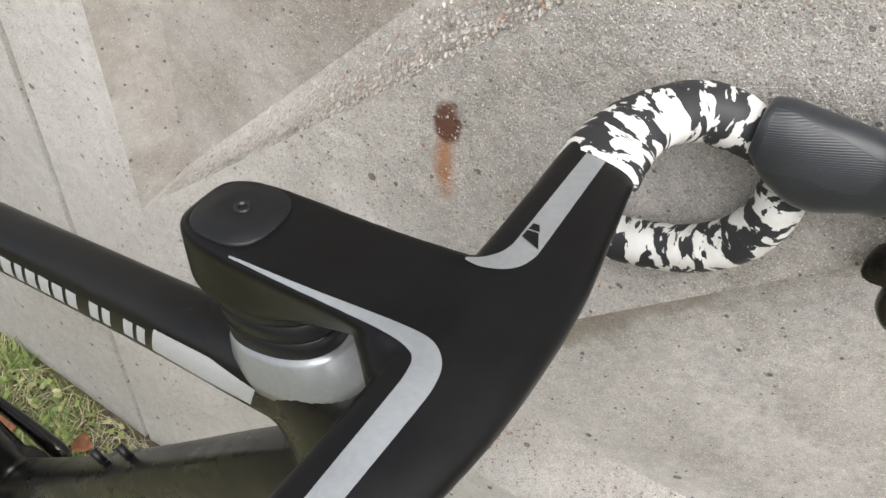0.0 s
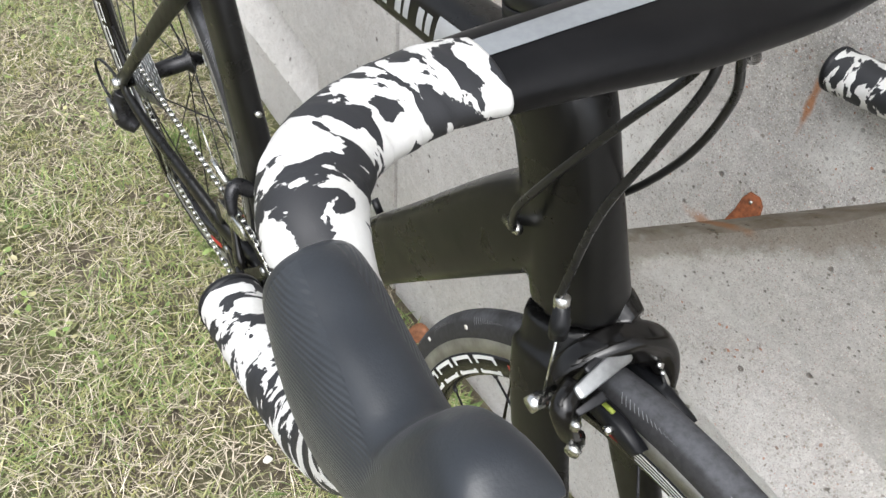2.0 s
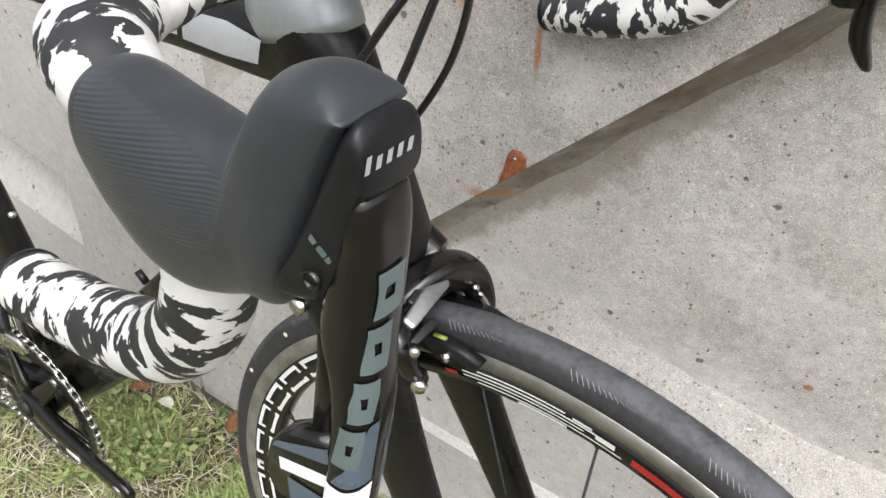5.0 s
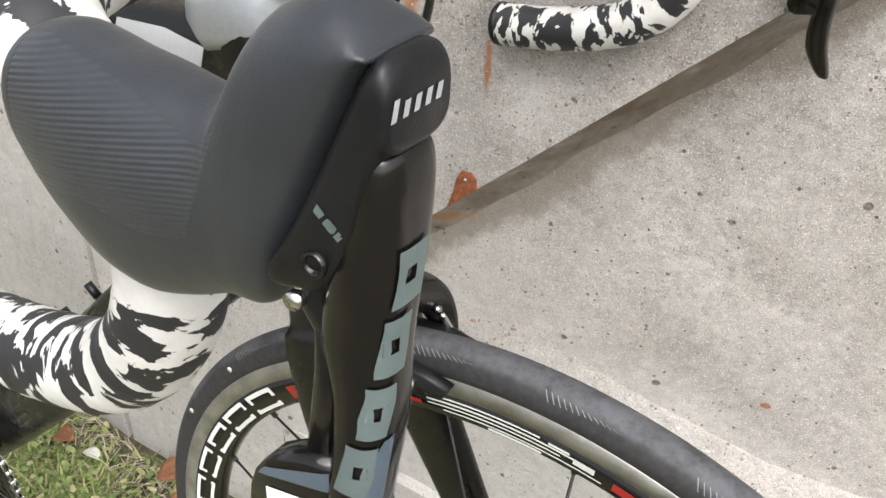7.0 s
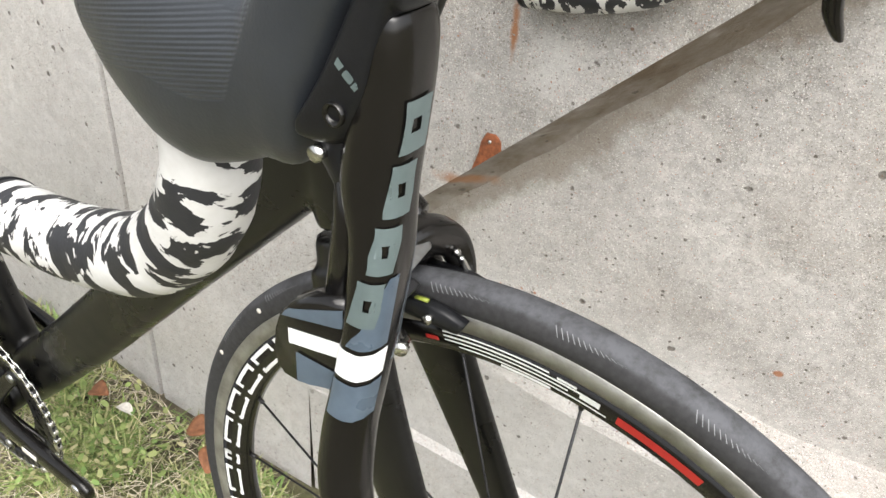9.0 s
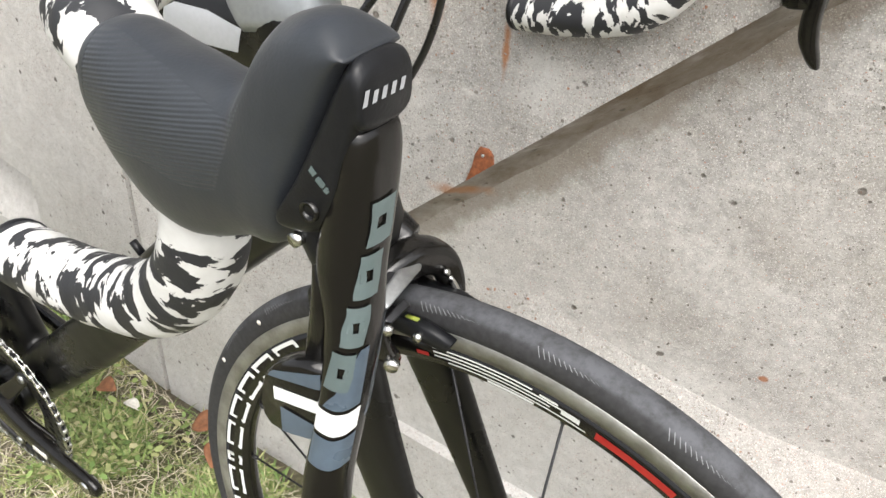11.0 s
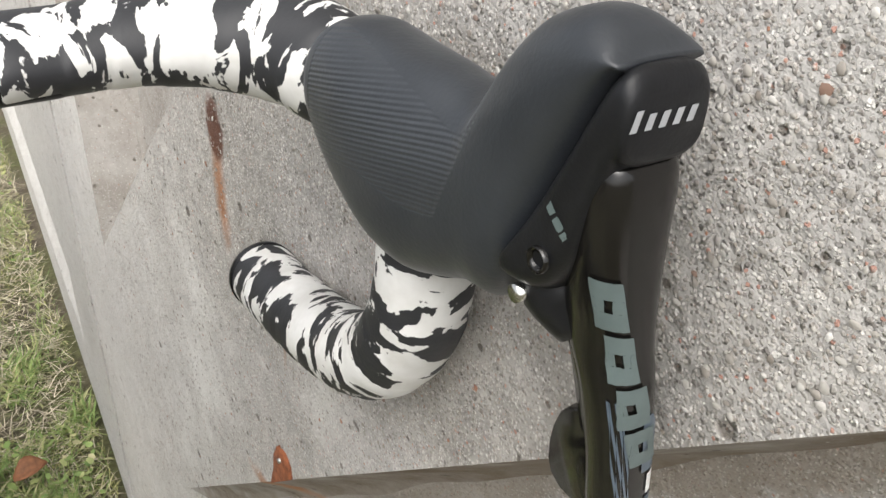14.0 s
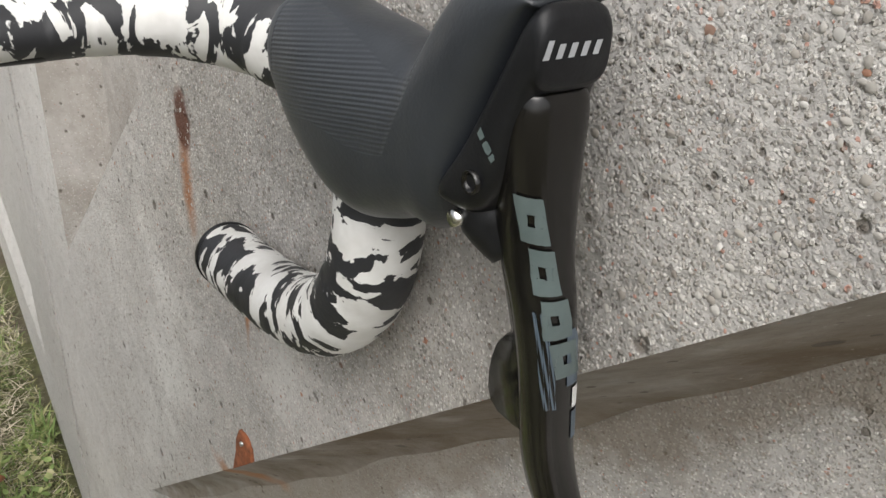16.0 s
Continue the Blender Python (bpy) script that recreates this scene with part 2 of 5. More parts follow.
def make_rubber(side):
    """Hood rubber: dull, with fine slanting ribs on both flanks of the grip, below a smooth back."""
    k = Mat("hood_rubber", (0.02, 0.021, 0.023), 0.6)
    k.b.inputs["Specular IOR Level"].default_value = 0.66
    k.b.inputs["Sheen Weight"].default_value = 0.06
    k.b.inputs["Sheen Roughness"].default_value = 0.45
    rub = k.ramp(k.noise(35, 5, 0.65), [(0.3, (0.013, 0.016, 0.0205)), (0.7, (0.022, 0.0265, 0.033))])
    k.rough(k.ramp(k.noise(60, 5), [(0.3, 0.36), (0.7, 0.50)]))
    xyz = k.node("ShaderNodeSeparateXYZ", {0: k.coord()})
    x, y, z = xyz.outputs
    line = k.math("SUBTRACT", z, k.math("MULTIPLY", x, 0.24))
    wave = k.math("SINE", k.math("MULTIPLY", line, 4900.0))
    # lower border, a wavy line along the flank
    foot = k.math("ADD", k.math("MULTIPLY", x, 0.10), -0.0105)
    wob = k.math("MULTIPLY", k.math("SINE", k.math("MULTIPLY", x, 150.0)), 0.0016)
    grip = k.band(k.math("ADD", k.math("SUBTRACT", z, foot), wob), 0.0, 0.0006)
    # upper border, beside the smooth back
    mid = k.math("ADD", k.math("MULTIPLY", x, 0.06), 0.0038)
    out = k.math("ABSOLUTE", k.math("SUBTRACT", k.math("MULTIPLY", y, side), mid))
    edge = k.math("ADD", k.math("MULTIPLY", k.math("ADD", x, 0.03), 0.10), 0.0058)
    grip = k.math("MULTIPLY", grip, k.band(k.math("SUBTRACT", out, edge), 0.0, 0.0008))
    grip = k.math("MULTIPLY", grip, k.band(k.math("SUBTRACT", x, k.math("MULTIPLY", z, 0.35)), 0.0250, 0.0235))
    grip = k.math("MULTIPLY", grip, k.band(x, -0.0345, -0.0335))
    k.color(k.mix(k.math("MULTIPLY", grip, 0.15), rub, (0.05, 0.056, 0.064)))
    k.bump(k.math("ADD", k.math("MULTIPLY", wave, k.math("MULTIPLY", grip, 0.5)), k.math("MULTIPLY", grip, -0.6)), 0.30, 0.0006, k.bump(k.noise(900, 2), 0.25, 0.0003))
    return k.m


def make_tape():
    """Bar tape printed with torn black and white patches that run round the bar."""
    k = Mat("camouflage_bar_tape", rough=0.55)
    s = k.node("ShaderNodeAttribute", attribute_name="along").outputs["Fac"]
    nd = k.node("ShaderNodeTexNoise", {"Scale": 58.0, "Detail": 4.0, "Roughness": 0.52, "Distortion": 0.6, "W": k.math("ADD", k.math("MULTIPLY", s, 1.7), 5.0)}, noise_dimensions="4D")
    k.l.new(k.coord(), nd.inputs["Vector"])
    ink = k.ramp(nd.outputs[0], [(0.0, 0.0), (0.497, 0.0), (0.505, 1.0)])
    paper = k.ramp(k.noise(60, 4), [(0.3, (0.54, 0.535, 0.51)), (0.6, (0.68, 0.68, 0.665))])
    k.color(k.mix(ink, (0.02, 0.021, 0.024), paper))
    k.bump(k.noise(700, 3), 0.25, 0.0004, k.bump(k.noise(45, 3), 0.25, 0.002))
    return k.m


TRACK, TYRE, TAPE = make_track(), make_tyre(), make_tape()
RUBBER = {1: make_rubber(1), -1: make_rubber(-1)}


def make_ground():
    k = Mat("mossy_soil", rough=0.95)
    a = k.ramp(k.noise(30, 6, 0.7), [(0.3, (0.055, 0.045, 0.030)), (0.5, (0.12, 0.10, 0.068)), (0.68, (0.21, 0.18, 0.125))])
    g = k.ramp(k.noise(120, 5, 0.7), [(0.3, (0.06, 0.065, 0.025)), (0.7, (0.15, 0.15, 0.065))])
    k.color(k.mix(k.band(k.noise(4, 4), 0.45, 0.6), a, g))
    k.bump(k.noise(110, 6, 0.7), 0.9, 0.012)
    return k.m


def make_blade(name, stops):
    k = Mat(name, rough=0.7)
    r = k.node("ShaderNodeNewGeometry").outputs["Random Per Island"]
    c = k.ramp(r, stops)
    k.color(k.mix(1.0, c, k.ramp(k.noise(60), [(0.3, 0.7), (0.7, 1.15)]), "MULTIPLY"))
    return k.m


SOIL = make_ground()
STRAW = make_blade("dry_grass", [(0.0, (0.76, 0.68, 0.54)), (0.35, (0.59, 0.525, 0.40)), (0.6, (0.37, 0.315, 0.225)), (0.8, (0.30, 0.30, 0.14)), (1.0, (0.20, 0.27, 0.095))])
GREEN = make_blade("green_grass", [(0.0, (0.15, 0.24, 0.065)), (0.5, (0.25, 0.33, 0.10)), (0.8, (0.38, 0.385, 0.17)), (1.0, (0.54, 0.49, 0.29))])
MOSS = make_blade("moss", [(0.0, (0.20, 0.23, 0.07)), (0.6, (0.32, 0.32, 0.12)), (1.0, (0.38, 0.35, 0.17))])
GRAVEL = make_blade("aggregate_stones", [(0.0, (0.26, 0.23, 0.20)), (0.30, (0.37, 0.345, 0.31)), (0.72, (0.46, 0.44, 0.405)), (0.93, (0.58, 0.565, 0.535)), (0.955, (0.20, 0.17, 0.15)), (0.985, (0.38, 0.20, 0.13)), (1.0, (0.42, 0.22, 0.15))])
LEAF = plain("dead_leaf", (0.24, 0.10, 0.045), 0.75, grain=120, vary=0.4)
SHELL = plain("chalk_white", (0.72, 0.69, 0.63), 0.7, grain=200)


# ---- mesh helpers ----
def part(name, bm, material, parent=None, label="", smooth=True):
    me = bpy.data.meshes.new(name)
    bmesh.ops.recalc_face_normals(bm, faces=bm.faces)
    bm.to_mesh(me)
    bm.free()
    me.materials.append(material)
    if smooth:
        for p in me.polygons:
            p.use_smooth = True
    ob = new(name, me)
    if parent is not None:
        ob.parent = parent
        ob.matrix_parent_inverse = parent.matrix_world.inverted() if parent.parent is None else Matrix()
    return tagged(ob, label)


def catmull(rows, k):
    """Smooth rows of numbers, k steps between each two."""
    rows = [np.array(r, float) for r in rows]
    rows = [2 * rows[0] - rows[1]] + rows + [2 * rows[-1] - rows[-2]]
    out = []
    for i in range(1, len(rows) - 2):
        a, b, c, d = rows[i - 1:i + 3]
        for j in range(k):
            t = j / k
            out.append(0.5 * (2 * b + (c - a) * t + (2 * a - 5 * b + 4 * c - d) * t * t + (3 * b - a - 3 * c + d) * t ** 3))
    return out + [rows[-2]]


def ring(c, a, b, n=20, p=2.0):
    """A superellipse round c with the half axes a and b."""
    c, a, b = Vector(c), Vector(a), Vector(b)
    out = []
    for i in range(n):
        t = 2 * math.pi * i / n
        u, v = math.cos(t), math.sin(t)
        out.append(c + a * math.copysign(abs(u) ** (2 / p), u) + b * math.copysign(abs(v) ** (2 / p), v))
    return out


def loft(bm, rings, caps=True):
    vs = [[bm.verts.new(p) for p in r] for r in rings]
    n = len(vs[0])
    for r, q in zip(vs, vs[1:]):
        for i in range(n):
            bm.faces.new((r[i], r[(i + 1) % n], q[(i + 1) % n], q[i]))
    if caps:
        bm.faces.new(vs[0][::-1])
        bm.faces.new(vs[-1])
    return vs


def frames_along(pts):
    pts = [Vector(p) for p in pts]
    out, u = [], None
    for i, p in enumerate(pts):
        d = (pts[min(i + 1, len(pts) - 1)] - pts[max(i - 1, 0)]).normalized()
        if u is None:
            u = d.cross(Vector((0, 0, 1)) if abs(d.z) < 0.9 else Vector((0, 1, 0))).normalized()
        u = (u - d * u.dot(d)).normalized()
        out.append((p, u, d.cross(u)))
    return out


def tube(bm, pts, r, n=10, steps=0, caps=True):
    if steps:
        pts = catmull(pts, steps)
    rs = r if isinstance(r, (list, tuple)) else [r] * len(pts)
    if len(rs) != len(pts):
        rs = np.interp(np.linspace(0, 1, len(pts)), np.linspace(0, 1, len(rs)), rs)
    loft(bm, [ring(p, u * q, v * q, n) for (p, u, v), q in zip(frames_along(pts), rs)], caps)
    return bm


def rod(bm, a, b, r, n=12, r2=None):
    return tube(bm, [a, b], [r, r if r2 is None else r2], n)


def prism(bm, outline, depth, axis="y", at=0.0, taper=0.0):
    """A plate: an outline of (p, q) pairs pushed through along an axis, its rim drawn in by taper at both sides."""
    cx = sum(p for p, q in outline) / len(outline)
    cz = sum(q for p, q in outline) / len(outline)

    def place(p, q, d):
        return Vector({"y": (p, at + d, q), "z": (p, q, at + d), "x": (at + d, p, q)}[axis])

    rings = []
    for d, s in ((-depth / 2, 1 - taper), (-depth / 2 * 0.7, 1), (depth / 2 * 0.7, 1), (depth / 2, 1 - taper)):
        rings.append([place(cx + (p - cx) * s, cz + (q - cz) * s, d) for p, q in outline])
    loft(bm, rings)
    return bm


def revolve(bm, profile, n=96, centre=(0, 0, 0), closed=False):
    """Turn a profile of (radius, y) pairs round the y axis."""
    c = Vector(centre)
    rows = [[bm.verts.new(c + Vector((r * math.sin(2 * math.pi * i / n), y, r * math.cos(2 * math.pi * i / n)))) for r, y in profile] for i in range(n)]
    m = len(profile)
    for i in range(n):
        a, b = rows[i], rows[(i + 1) % n]
        for j in range(m if closed else m - 1):
            bm.faces.new((a[j], a[(j + 1) % m], b[(j + 1) % m], b[j]))
    return bm


def fuse(ob, voxel, rounds=6):
    """Melt overlapping forms into one smooth moulding."""
    md = ob.modifiers.new("melt", "REMESH")
    md.mode, md.voxel_size, md.use_smooth_shade = "VOXEL", voxel, True
    if rounds:
        sm = ob.modifiers.new("ease", "SMOOTH")
        sm.factor, sm.iterations = 0.5, rounds
    return ob


def decal(name, shapes, plane, at, target, material, parent, lift=0.0004, label="", cell=0.003, way=-1):
    """A lacquered marking: flat quads (each four (p, q) corners), cut fine and laid onto a surface along an axis."""
    bm = bmesh.new()
    for a, b, c, d in shapes:
        a, b, c, d = (np.array(v) for v in (a, b, c, d))
        nu = max(1, int(max(np.linalg.norm(b - a), np.linalg.norm(c - d)) / cell))
        nv = max(1, int(max(np.linalg.norm(d - a), np.linalg.norm(c - b)) / cell))
        grid = []
        for i in range(nu + 1):
            row = []
            for j in range(nv + 1):
                u, v = i / nu, j / nv
                p = a * (1 - u) * (1 - v) + b * u * (1 - v) + c * u * v + d * (1 - u) * v
                row.append(bm.verts.new({"z": (p[0], p[1], at), "y": (p[0], at, p[1]), "x": (at, p[0], p[1])}[plane]))
            grid.append(row)
        for i in range(nu):
            for j in range(nv):
                bm.faces.new((grid[i][j], grid[i + 1][j], grid[i + 1][j + 1], grid[i][j + 1]))
    ob = part(name, bm, material, parent, label)
    md = ob.modifiers.new("lay", "SHRINKWRAP")
    md.target, md.wrap_method, md.offset = target, "PROJECT", lift
    md.use_project_x, md.use_project_y, md.use_project_z = plane == "x", plane == "y", plane == "z"
    md.use_negative_direction, md.use_positive_direction = way < 0, way > 0
    md.wrap_mode = "ABOVE_SURFACE"
    return ob


def thing(name, place, label, category, group="", kind=""):
    ob = new(name)
    ob.location = place
    bpy.context.view_layer.update()
    return tagged(ob, label, category, group, kind)


# ---- ground and wall ----
def ground():
    bm = bmesh.new()
    xs = [-120, -30, -8, -4] + list(np.linspace(-2.6, 1.4, 41)) + [4, 8, 30, 120]
    ys = [-120, -30, -8, -4] + list(np.linspace(-2.0, 0.5, 26)) + [4, 8, 30, 120]
    grid = []
    for x in xs:
        row = []
        for y in ys:
            z = 0.012 * noise.noise((x * 3, y * 3, 0.3)) + 0.02 * noise.noise((x * 0.7, y * 0.7, 4.0)) - 0.02
            if abs(y) < 0.1 and -1.2 < x < 0.2:
                z = min(z, -0.004)
            row.append(bm.verts.new((x, y, z)))
        grid.append(row)
    for i in range(len(xs) - 1):
        for j in range(len(ys) - 1):
            bm.faces.new((grid[i][j], grid[i + 1][j], grid[i + 1][j + 1], grid[i][j + 1]))
    return tagged(part("ground", bm, SOIL), "mossy soil under dry trampled lawn grass", "ground", kind="structure")


ground()


def main_y(x):
    return 0.2405 + 0.062 * x


def panel_y(x, z):
    return 0.3365 + 0.275 * x - 0.05 * z


def wall_face(name, polys, material, parent, label="", smooth=False):
    bm = bmesh.new()
    for pts in polys:
        bm.faces.new([bm.verts.new(p) for p in pts])
    bmesh.ops.remove_doubles(bm, verts=bm.verts, dist=0.0005)
    bmesh.ops.triangulate(bm, faces=bm.faces)
    return part(name, bm, material, parent, label, smooth)


def front_block():
    """A cast concrete wall unit whose face carries a slanting raised band between two sunk fields."""
    top, foot, left, right = 1.42, -0.12, -0.728, 1.15
    back = 0.95
    root = thing("wall_front", (0.2, 0.25, 0), "grey cast concrete wall unit with slanting raised band", "concrete wall", kind="structure")
    M = lambda x, z: (x, main_y(x), z)
    P = lambda x, z: (x, panel_y(x, z), z)
    R = lambda x, z: (x, 0.2855 + 0.062 * x, z)
    B0, UT = M(-0.598, 0.541), M(0.389, 1.42)
    C, DT = M(-0.412, 0.384), M(0.656, 1.42)
    S0, DP = P(-0.340, 0.4340), P(0.698, 1.42)
    low = [(-0.412, 0.384), (-0.30, 0.362), (-0.10, 0.335), (0.45, 0.30), (right, 0.29)]
    lip = [C] + [(x, 0.226 + 0.06 * (x + 0.412) + 0.006, z) for x, z in low[1:]]
    bottom = [S0, P(-0.13, 0.455), P(-0.03, 0.405), P(0.11, 0.357), P(0.45, 0.30 + 0.012), P(right, 0.30)]
    step = [(x, y + 0.004, 0.185 - 0.01 * (x + 0.3)) for x, y, z in lip]
    step[0] = M(-0.418, 0.185)
    root_foot = [(x, y + 0.012, foot) for x, y, z in step]
    K = M(-0.425, foot)
    face = wall_face("wall_face", [[M(left, foot), M(left, top), M(-0.618, top), B0, UT, DT, C, step[0], K]], CONCRETE, root, "weathered concrete with pale and rusty stains")
    # sunk field above the band, with a sloping reveal
    r0, r1, r2 = R(-0.572, 0.580), R(-0.532, top), R(0.243, top)
    wall_face("sunk_field", [[r0, r1, r2]], CONCRETE_BROWN, root, "darker smooth concrete")
    wall_face("reveal", [[M(-0.618, top), B0, r0, r1]], CONCRETE_BROWN, root, "darker brownish reveal")
    wall_face("band_edge", [[B0, UT, r2, r0]], CONCRETE_ROUGH, root, "rough cast edge with exposed gravel")
    # underside of the band: uneven, running out into the lower field in a hollow corner
    rng = np.random.default_rng(31)
    strip = []
    for i in range(121):
        a, b = Vector(C).lerp(Vector(DT), i / 120), Vector(S0).lerp(Vector(DP), i / 120)
        fade = min(1.0, i / 12)
        low = b + Vector((0.69, 0.19, -0.69)) * (0.0035 + 0.0016 * math.sin(i * 0.37) + 0.0012 * math.sin(i * 0.83 + 1.0)) * fade
        low.y = panel_y(low.x, low.z) - 0.0002
        row = [a]
        for t in (0.25, 0.5, 0.75):
            row.append(a.lerp(b, t) * (1 - t * t * 0.5) + low * (t * t * 0.5) + Vector((0, rng.uniform(-0.0012, 0.0004), rng.uniform(-0.0008, 0.0008))))
        row.append(low)
        strip.append(row)
    wall_face("underside", [[p[j], q[j], q[j + 1], p[j + 1]] for p, q in zip(strip, strip[1:]) for j in range(4)], CONCRETE_STAIN_SHADE, root, "brown-stained underside of the band, darkened further for its shade", True)
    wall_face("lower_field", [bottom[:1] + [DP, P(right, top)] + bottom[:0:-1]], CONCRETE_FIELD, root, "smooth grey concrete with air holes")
    wall_face("sill", [[lip[0], bottom[0], bottom[1], lip[1]], [lip[1], bottom[1], bottom[2], lip[2]], [lip[2], bottom[2], bottom[3], lip[3]], [lip[3], bottom[3], bottom[4]], [lip[3], bottom[4], bottom[5], lip[4]]], CONCRETE_ROUGH, root, "rough slope with exposed gravel", True)
    wall_face("plinth", [[lip[i], lip[i + 1], step[i + 1], step[i]] for i in range(4)], CONCRETE_SMOOTH, root)
    out = [(x, y - 0.012, z - 0.004) for x, y, z in step]
    out[0] = step[0]
    wall_face("plinth_foot", [[step[i], step[i + 1], out[i + 1], out[i]] for i in range(4)] + [[out[i], out[i + 1], (root_foot[i + 1][0], out[i + 1][1] + 0.004, foot), (root_foot[i][0], out[i][1] + 0.004, foot)] for i in range(4)], CONCRETE, root)
    wall_face("wall_body", [[M(left, foot), (left, back, foot), (left, back, top), M(left, top)], [out[4], (right, out[4][1] + 0.004, foot), (right, back, foot), (right, back, top), P(right, top), P(right, 0.30), lip[4], step[4]],
                            [M(left, top), (left, back, top), (right, back, top), P(right, top), DP, DT, UT, r2, r1, M(-0.618, top)], [(left, back, foot), (right, back, foot), (right, back, top), (left, back, top)]], CONCRETE, root)


def rear_block():
    """The next wall unit, with the foot of its own sunk field."""
    top, foot, left, right, y0 = 1.42, -0.12, -3.0, -0.7380, 0.194
    root = thing("wall_rear", (-1.8, 0.25, 0), "weathered pale grey concrete wall unit", "concrete wall", kind="structure")
    Y = lambda x, z, d=0.0: (x, y0 - 0.012 * (x + 0.71) + d, z)
    a, b, c = Y(-1.02, 0.265), Y(-1.60, 0.30), Y(-3.0, 0.32)
    a2, b2, c2 = Y(-1.06, 0.215, 0.035), Y(-1.6, 0.225, 0.05), Y(-3.0, 0.24, 0.05)
    a3, b3, c3 = Y(-1.02, 0.13), Y(-1.6, 0.12), Y(-3.0, 0.12)
    wall_face("wall_face", [[Y(right, foot), Y(right, top), Y(left, top), c, b, a, a3, b3, c3, Y(left, foot)]], CONCRETE, root, "weathered pale concrete")
    wall_face("ledge", [[a, b, b2, a2], [b, c, c2, b2], [a2, b2, b3, a3], [b2, c2, c3, b3], [a, a2, a3]], CONCRETE_SMOOTH, root)
    wall_face("wall_body", [[Y(right, foot), (right, 0.95, foot), (right, 0.95, top), Y(right, top)], [Y(left, foot), Y(left, top), (left, 0.95, top), (left, 0.95, foot)], [Y(left, top), Y(right, top), (right, 0.95, top), (left, 0.95, top)], [(left, 0.95, foot), (right, 0.95, foot), (right, 0.95, top), (left, 0.95, top)]], CONCRETE, root)


front_block()
rear_block()


def stones(name, n, seed, spot, size, label):
    """Stones of the aggregate that stand out of a concrete face; spot gives a place, two directions in the face and its normal."""
    rng = np.random.default_rng(seed)
    verts, faces = [], []
    made = 0
    while made < n:
        found = spot(rng)
        if found is None:
            continue
        c, u, v, w = found
        r = size[0] + size[1] * rng.random() ** 2.2
        m = 5 if r < 0.0009 else 7
        a0, su, sv = rng.uniform(0, 6.3), rng.uniform(0.7, 1.3), rng.uniform(0.7, 1.3)
        h = r * rng.uniform(0.10, 0.32)
        i = len(verts)
        for f, d in ((1.0, 0.0), (0.72, 0.75)):
            for q in range(m):
                t = a0 + 2 * math.pi * q / m
                k = r * f * rng.uniform(0.75, 1.15)
                verts.append(tuple(c + u * (k * su * math.cos(t)) + v * (k * sv * math.sin(t)) + w * (h * d + 0.0001)))
        verts.append(tuple(c + w * (h + 0.0001)))
        for q in range(m):
            p = (q + 1) % m
            faces.append((i + q, i + p, i + m + p, i + m + q))
            faces.append((i + m + q, i + m + p, i + 2 * m))
        made += 1
    me = bpy.data.meshes.new(name)
    me.from_pydata(verts, [], faces)
    me.materials.append(GRAVEL)
    for p in me.polygons:
        p.use_smooth = True
    tagged(new(name, me), label, "gravel", kind="stuff")


FLAT = (Vector((0.998, 0.062, 0)), Vector((0, 0, 1)), Vector((0.062, -0.998, 0)))


def on_band(rng):
    x, z = 0.42 - 0.98 * rng.random() ** 1.2, rng.uniform(0.30, 1.35)
    if not 0.97 * x + 0.79 < z < 0.89 * x + 1.065:
        return None
    return (Vector((x, main_y(x) - 0.0002, z)), *FLAT)


def on_ridge(rng):
    """Along the worn upper edge of the band and on the slope behind it."""
    t, k = rng.uniform(0.02, 0.75), abs(rng.normal(0, 0.30))
    if k > 1:
        return None
    a = Vector((-0.598, main_y(-0.598), 0.541)).lerp(Vector((0.389, main_y(0.389), 1.42)), t)
    b = Vector((-0.572, 0.2500, 0.580)).lerp(Vector((0.243, 0.3006, 1.42)), t)
    u = Vector((0.74, 0.04, 0.67))
    v = (b - a).normalized()
    return a.lerp(b, k) + v * 0.001, u, v, u.cross(v) * -1.0


def on_sill(rng):
    """On the rough slope under the smooth lower field."""
    x = rng.uniform(-0.30, 0.62)
    lip = Vector((x, 0.232 + 0.06 * (x + 0.412), float(np.interp(x, [-0.412, -0.30, -0.10, 0.45, 1.15], [0.384, 0.362, 0.335, 0.30, 0.29]))))
    zb = float(np.interp(x, [-0.340, -0.13, -0.03, 0.11, 0.45, 1.15], [0.434, 0.455, 0.405, 0.357, 0.312, 0.30]))
    v = Vector((x, panel_y(x, zb), zb)) - lip
    if v.length < 0.02:
        return None
    c = lip + v * rng.uniform(0.03, 0.97)
    v.normalize()
    u = Vector((0.98, 0.15, -0.1)).normalized()
    return c, u, v, u.cross(v) if u.cross(v).z > 0 else v.cross(u)


stones("exposed_gravel", 15000, 21, on_band, (0.0004, 0.0009), "small grey, white and red stones in the concrete face")
stones("ridge_gravel", 5000, 22, on_ridge, (0.0007, 0.0015), "coarse pale stones along the worn edge of the band")
stones("slope_gravel", 5000, 23, on_sill, (0.0005, 0.0013), "coarse pale stones on the rough slope")


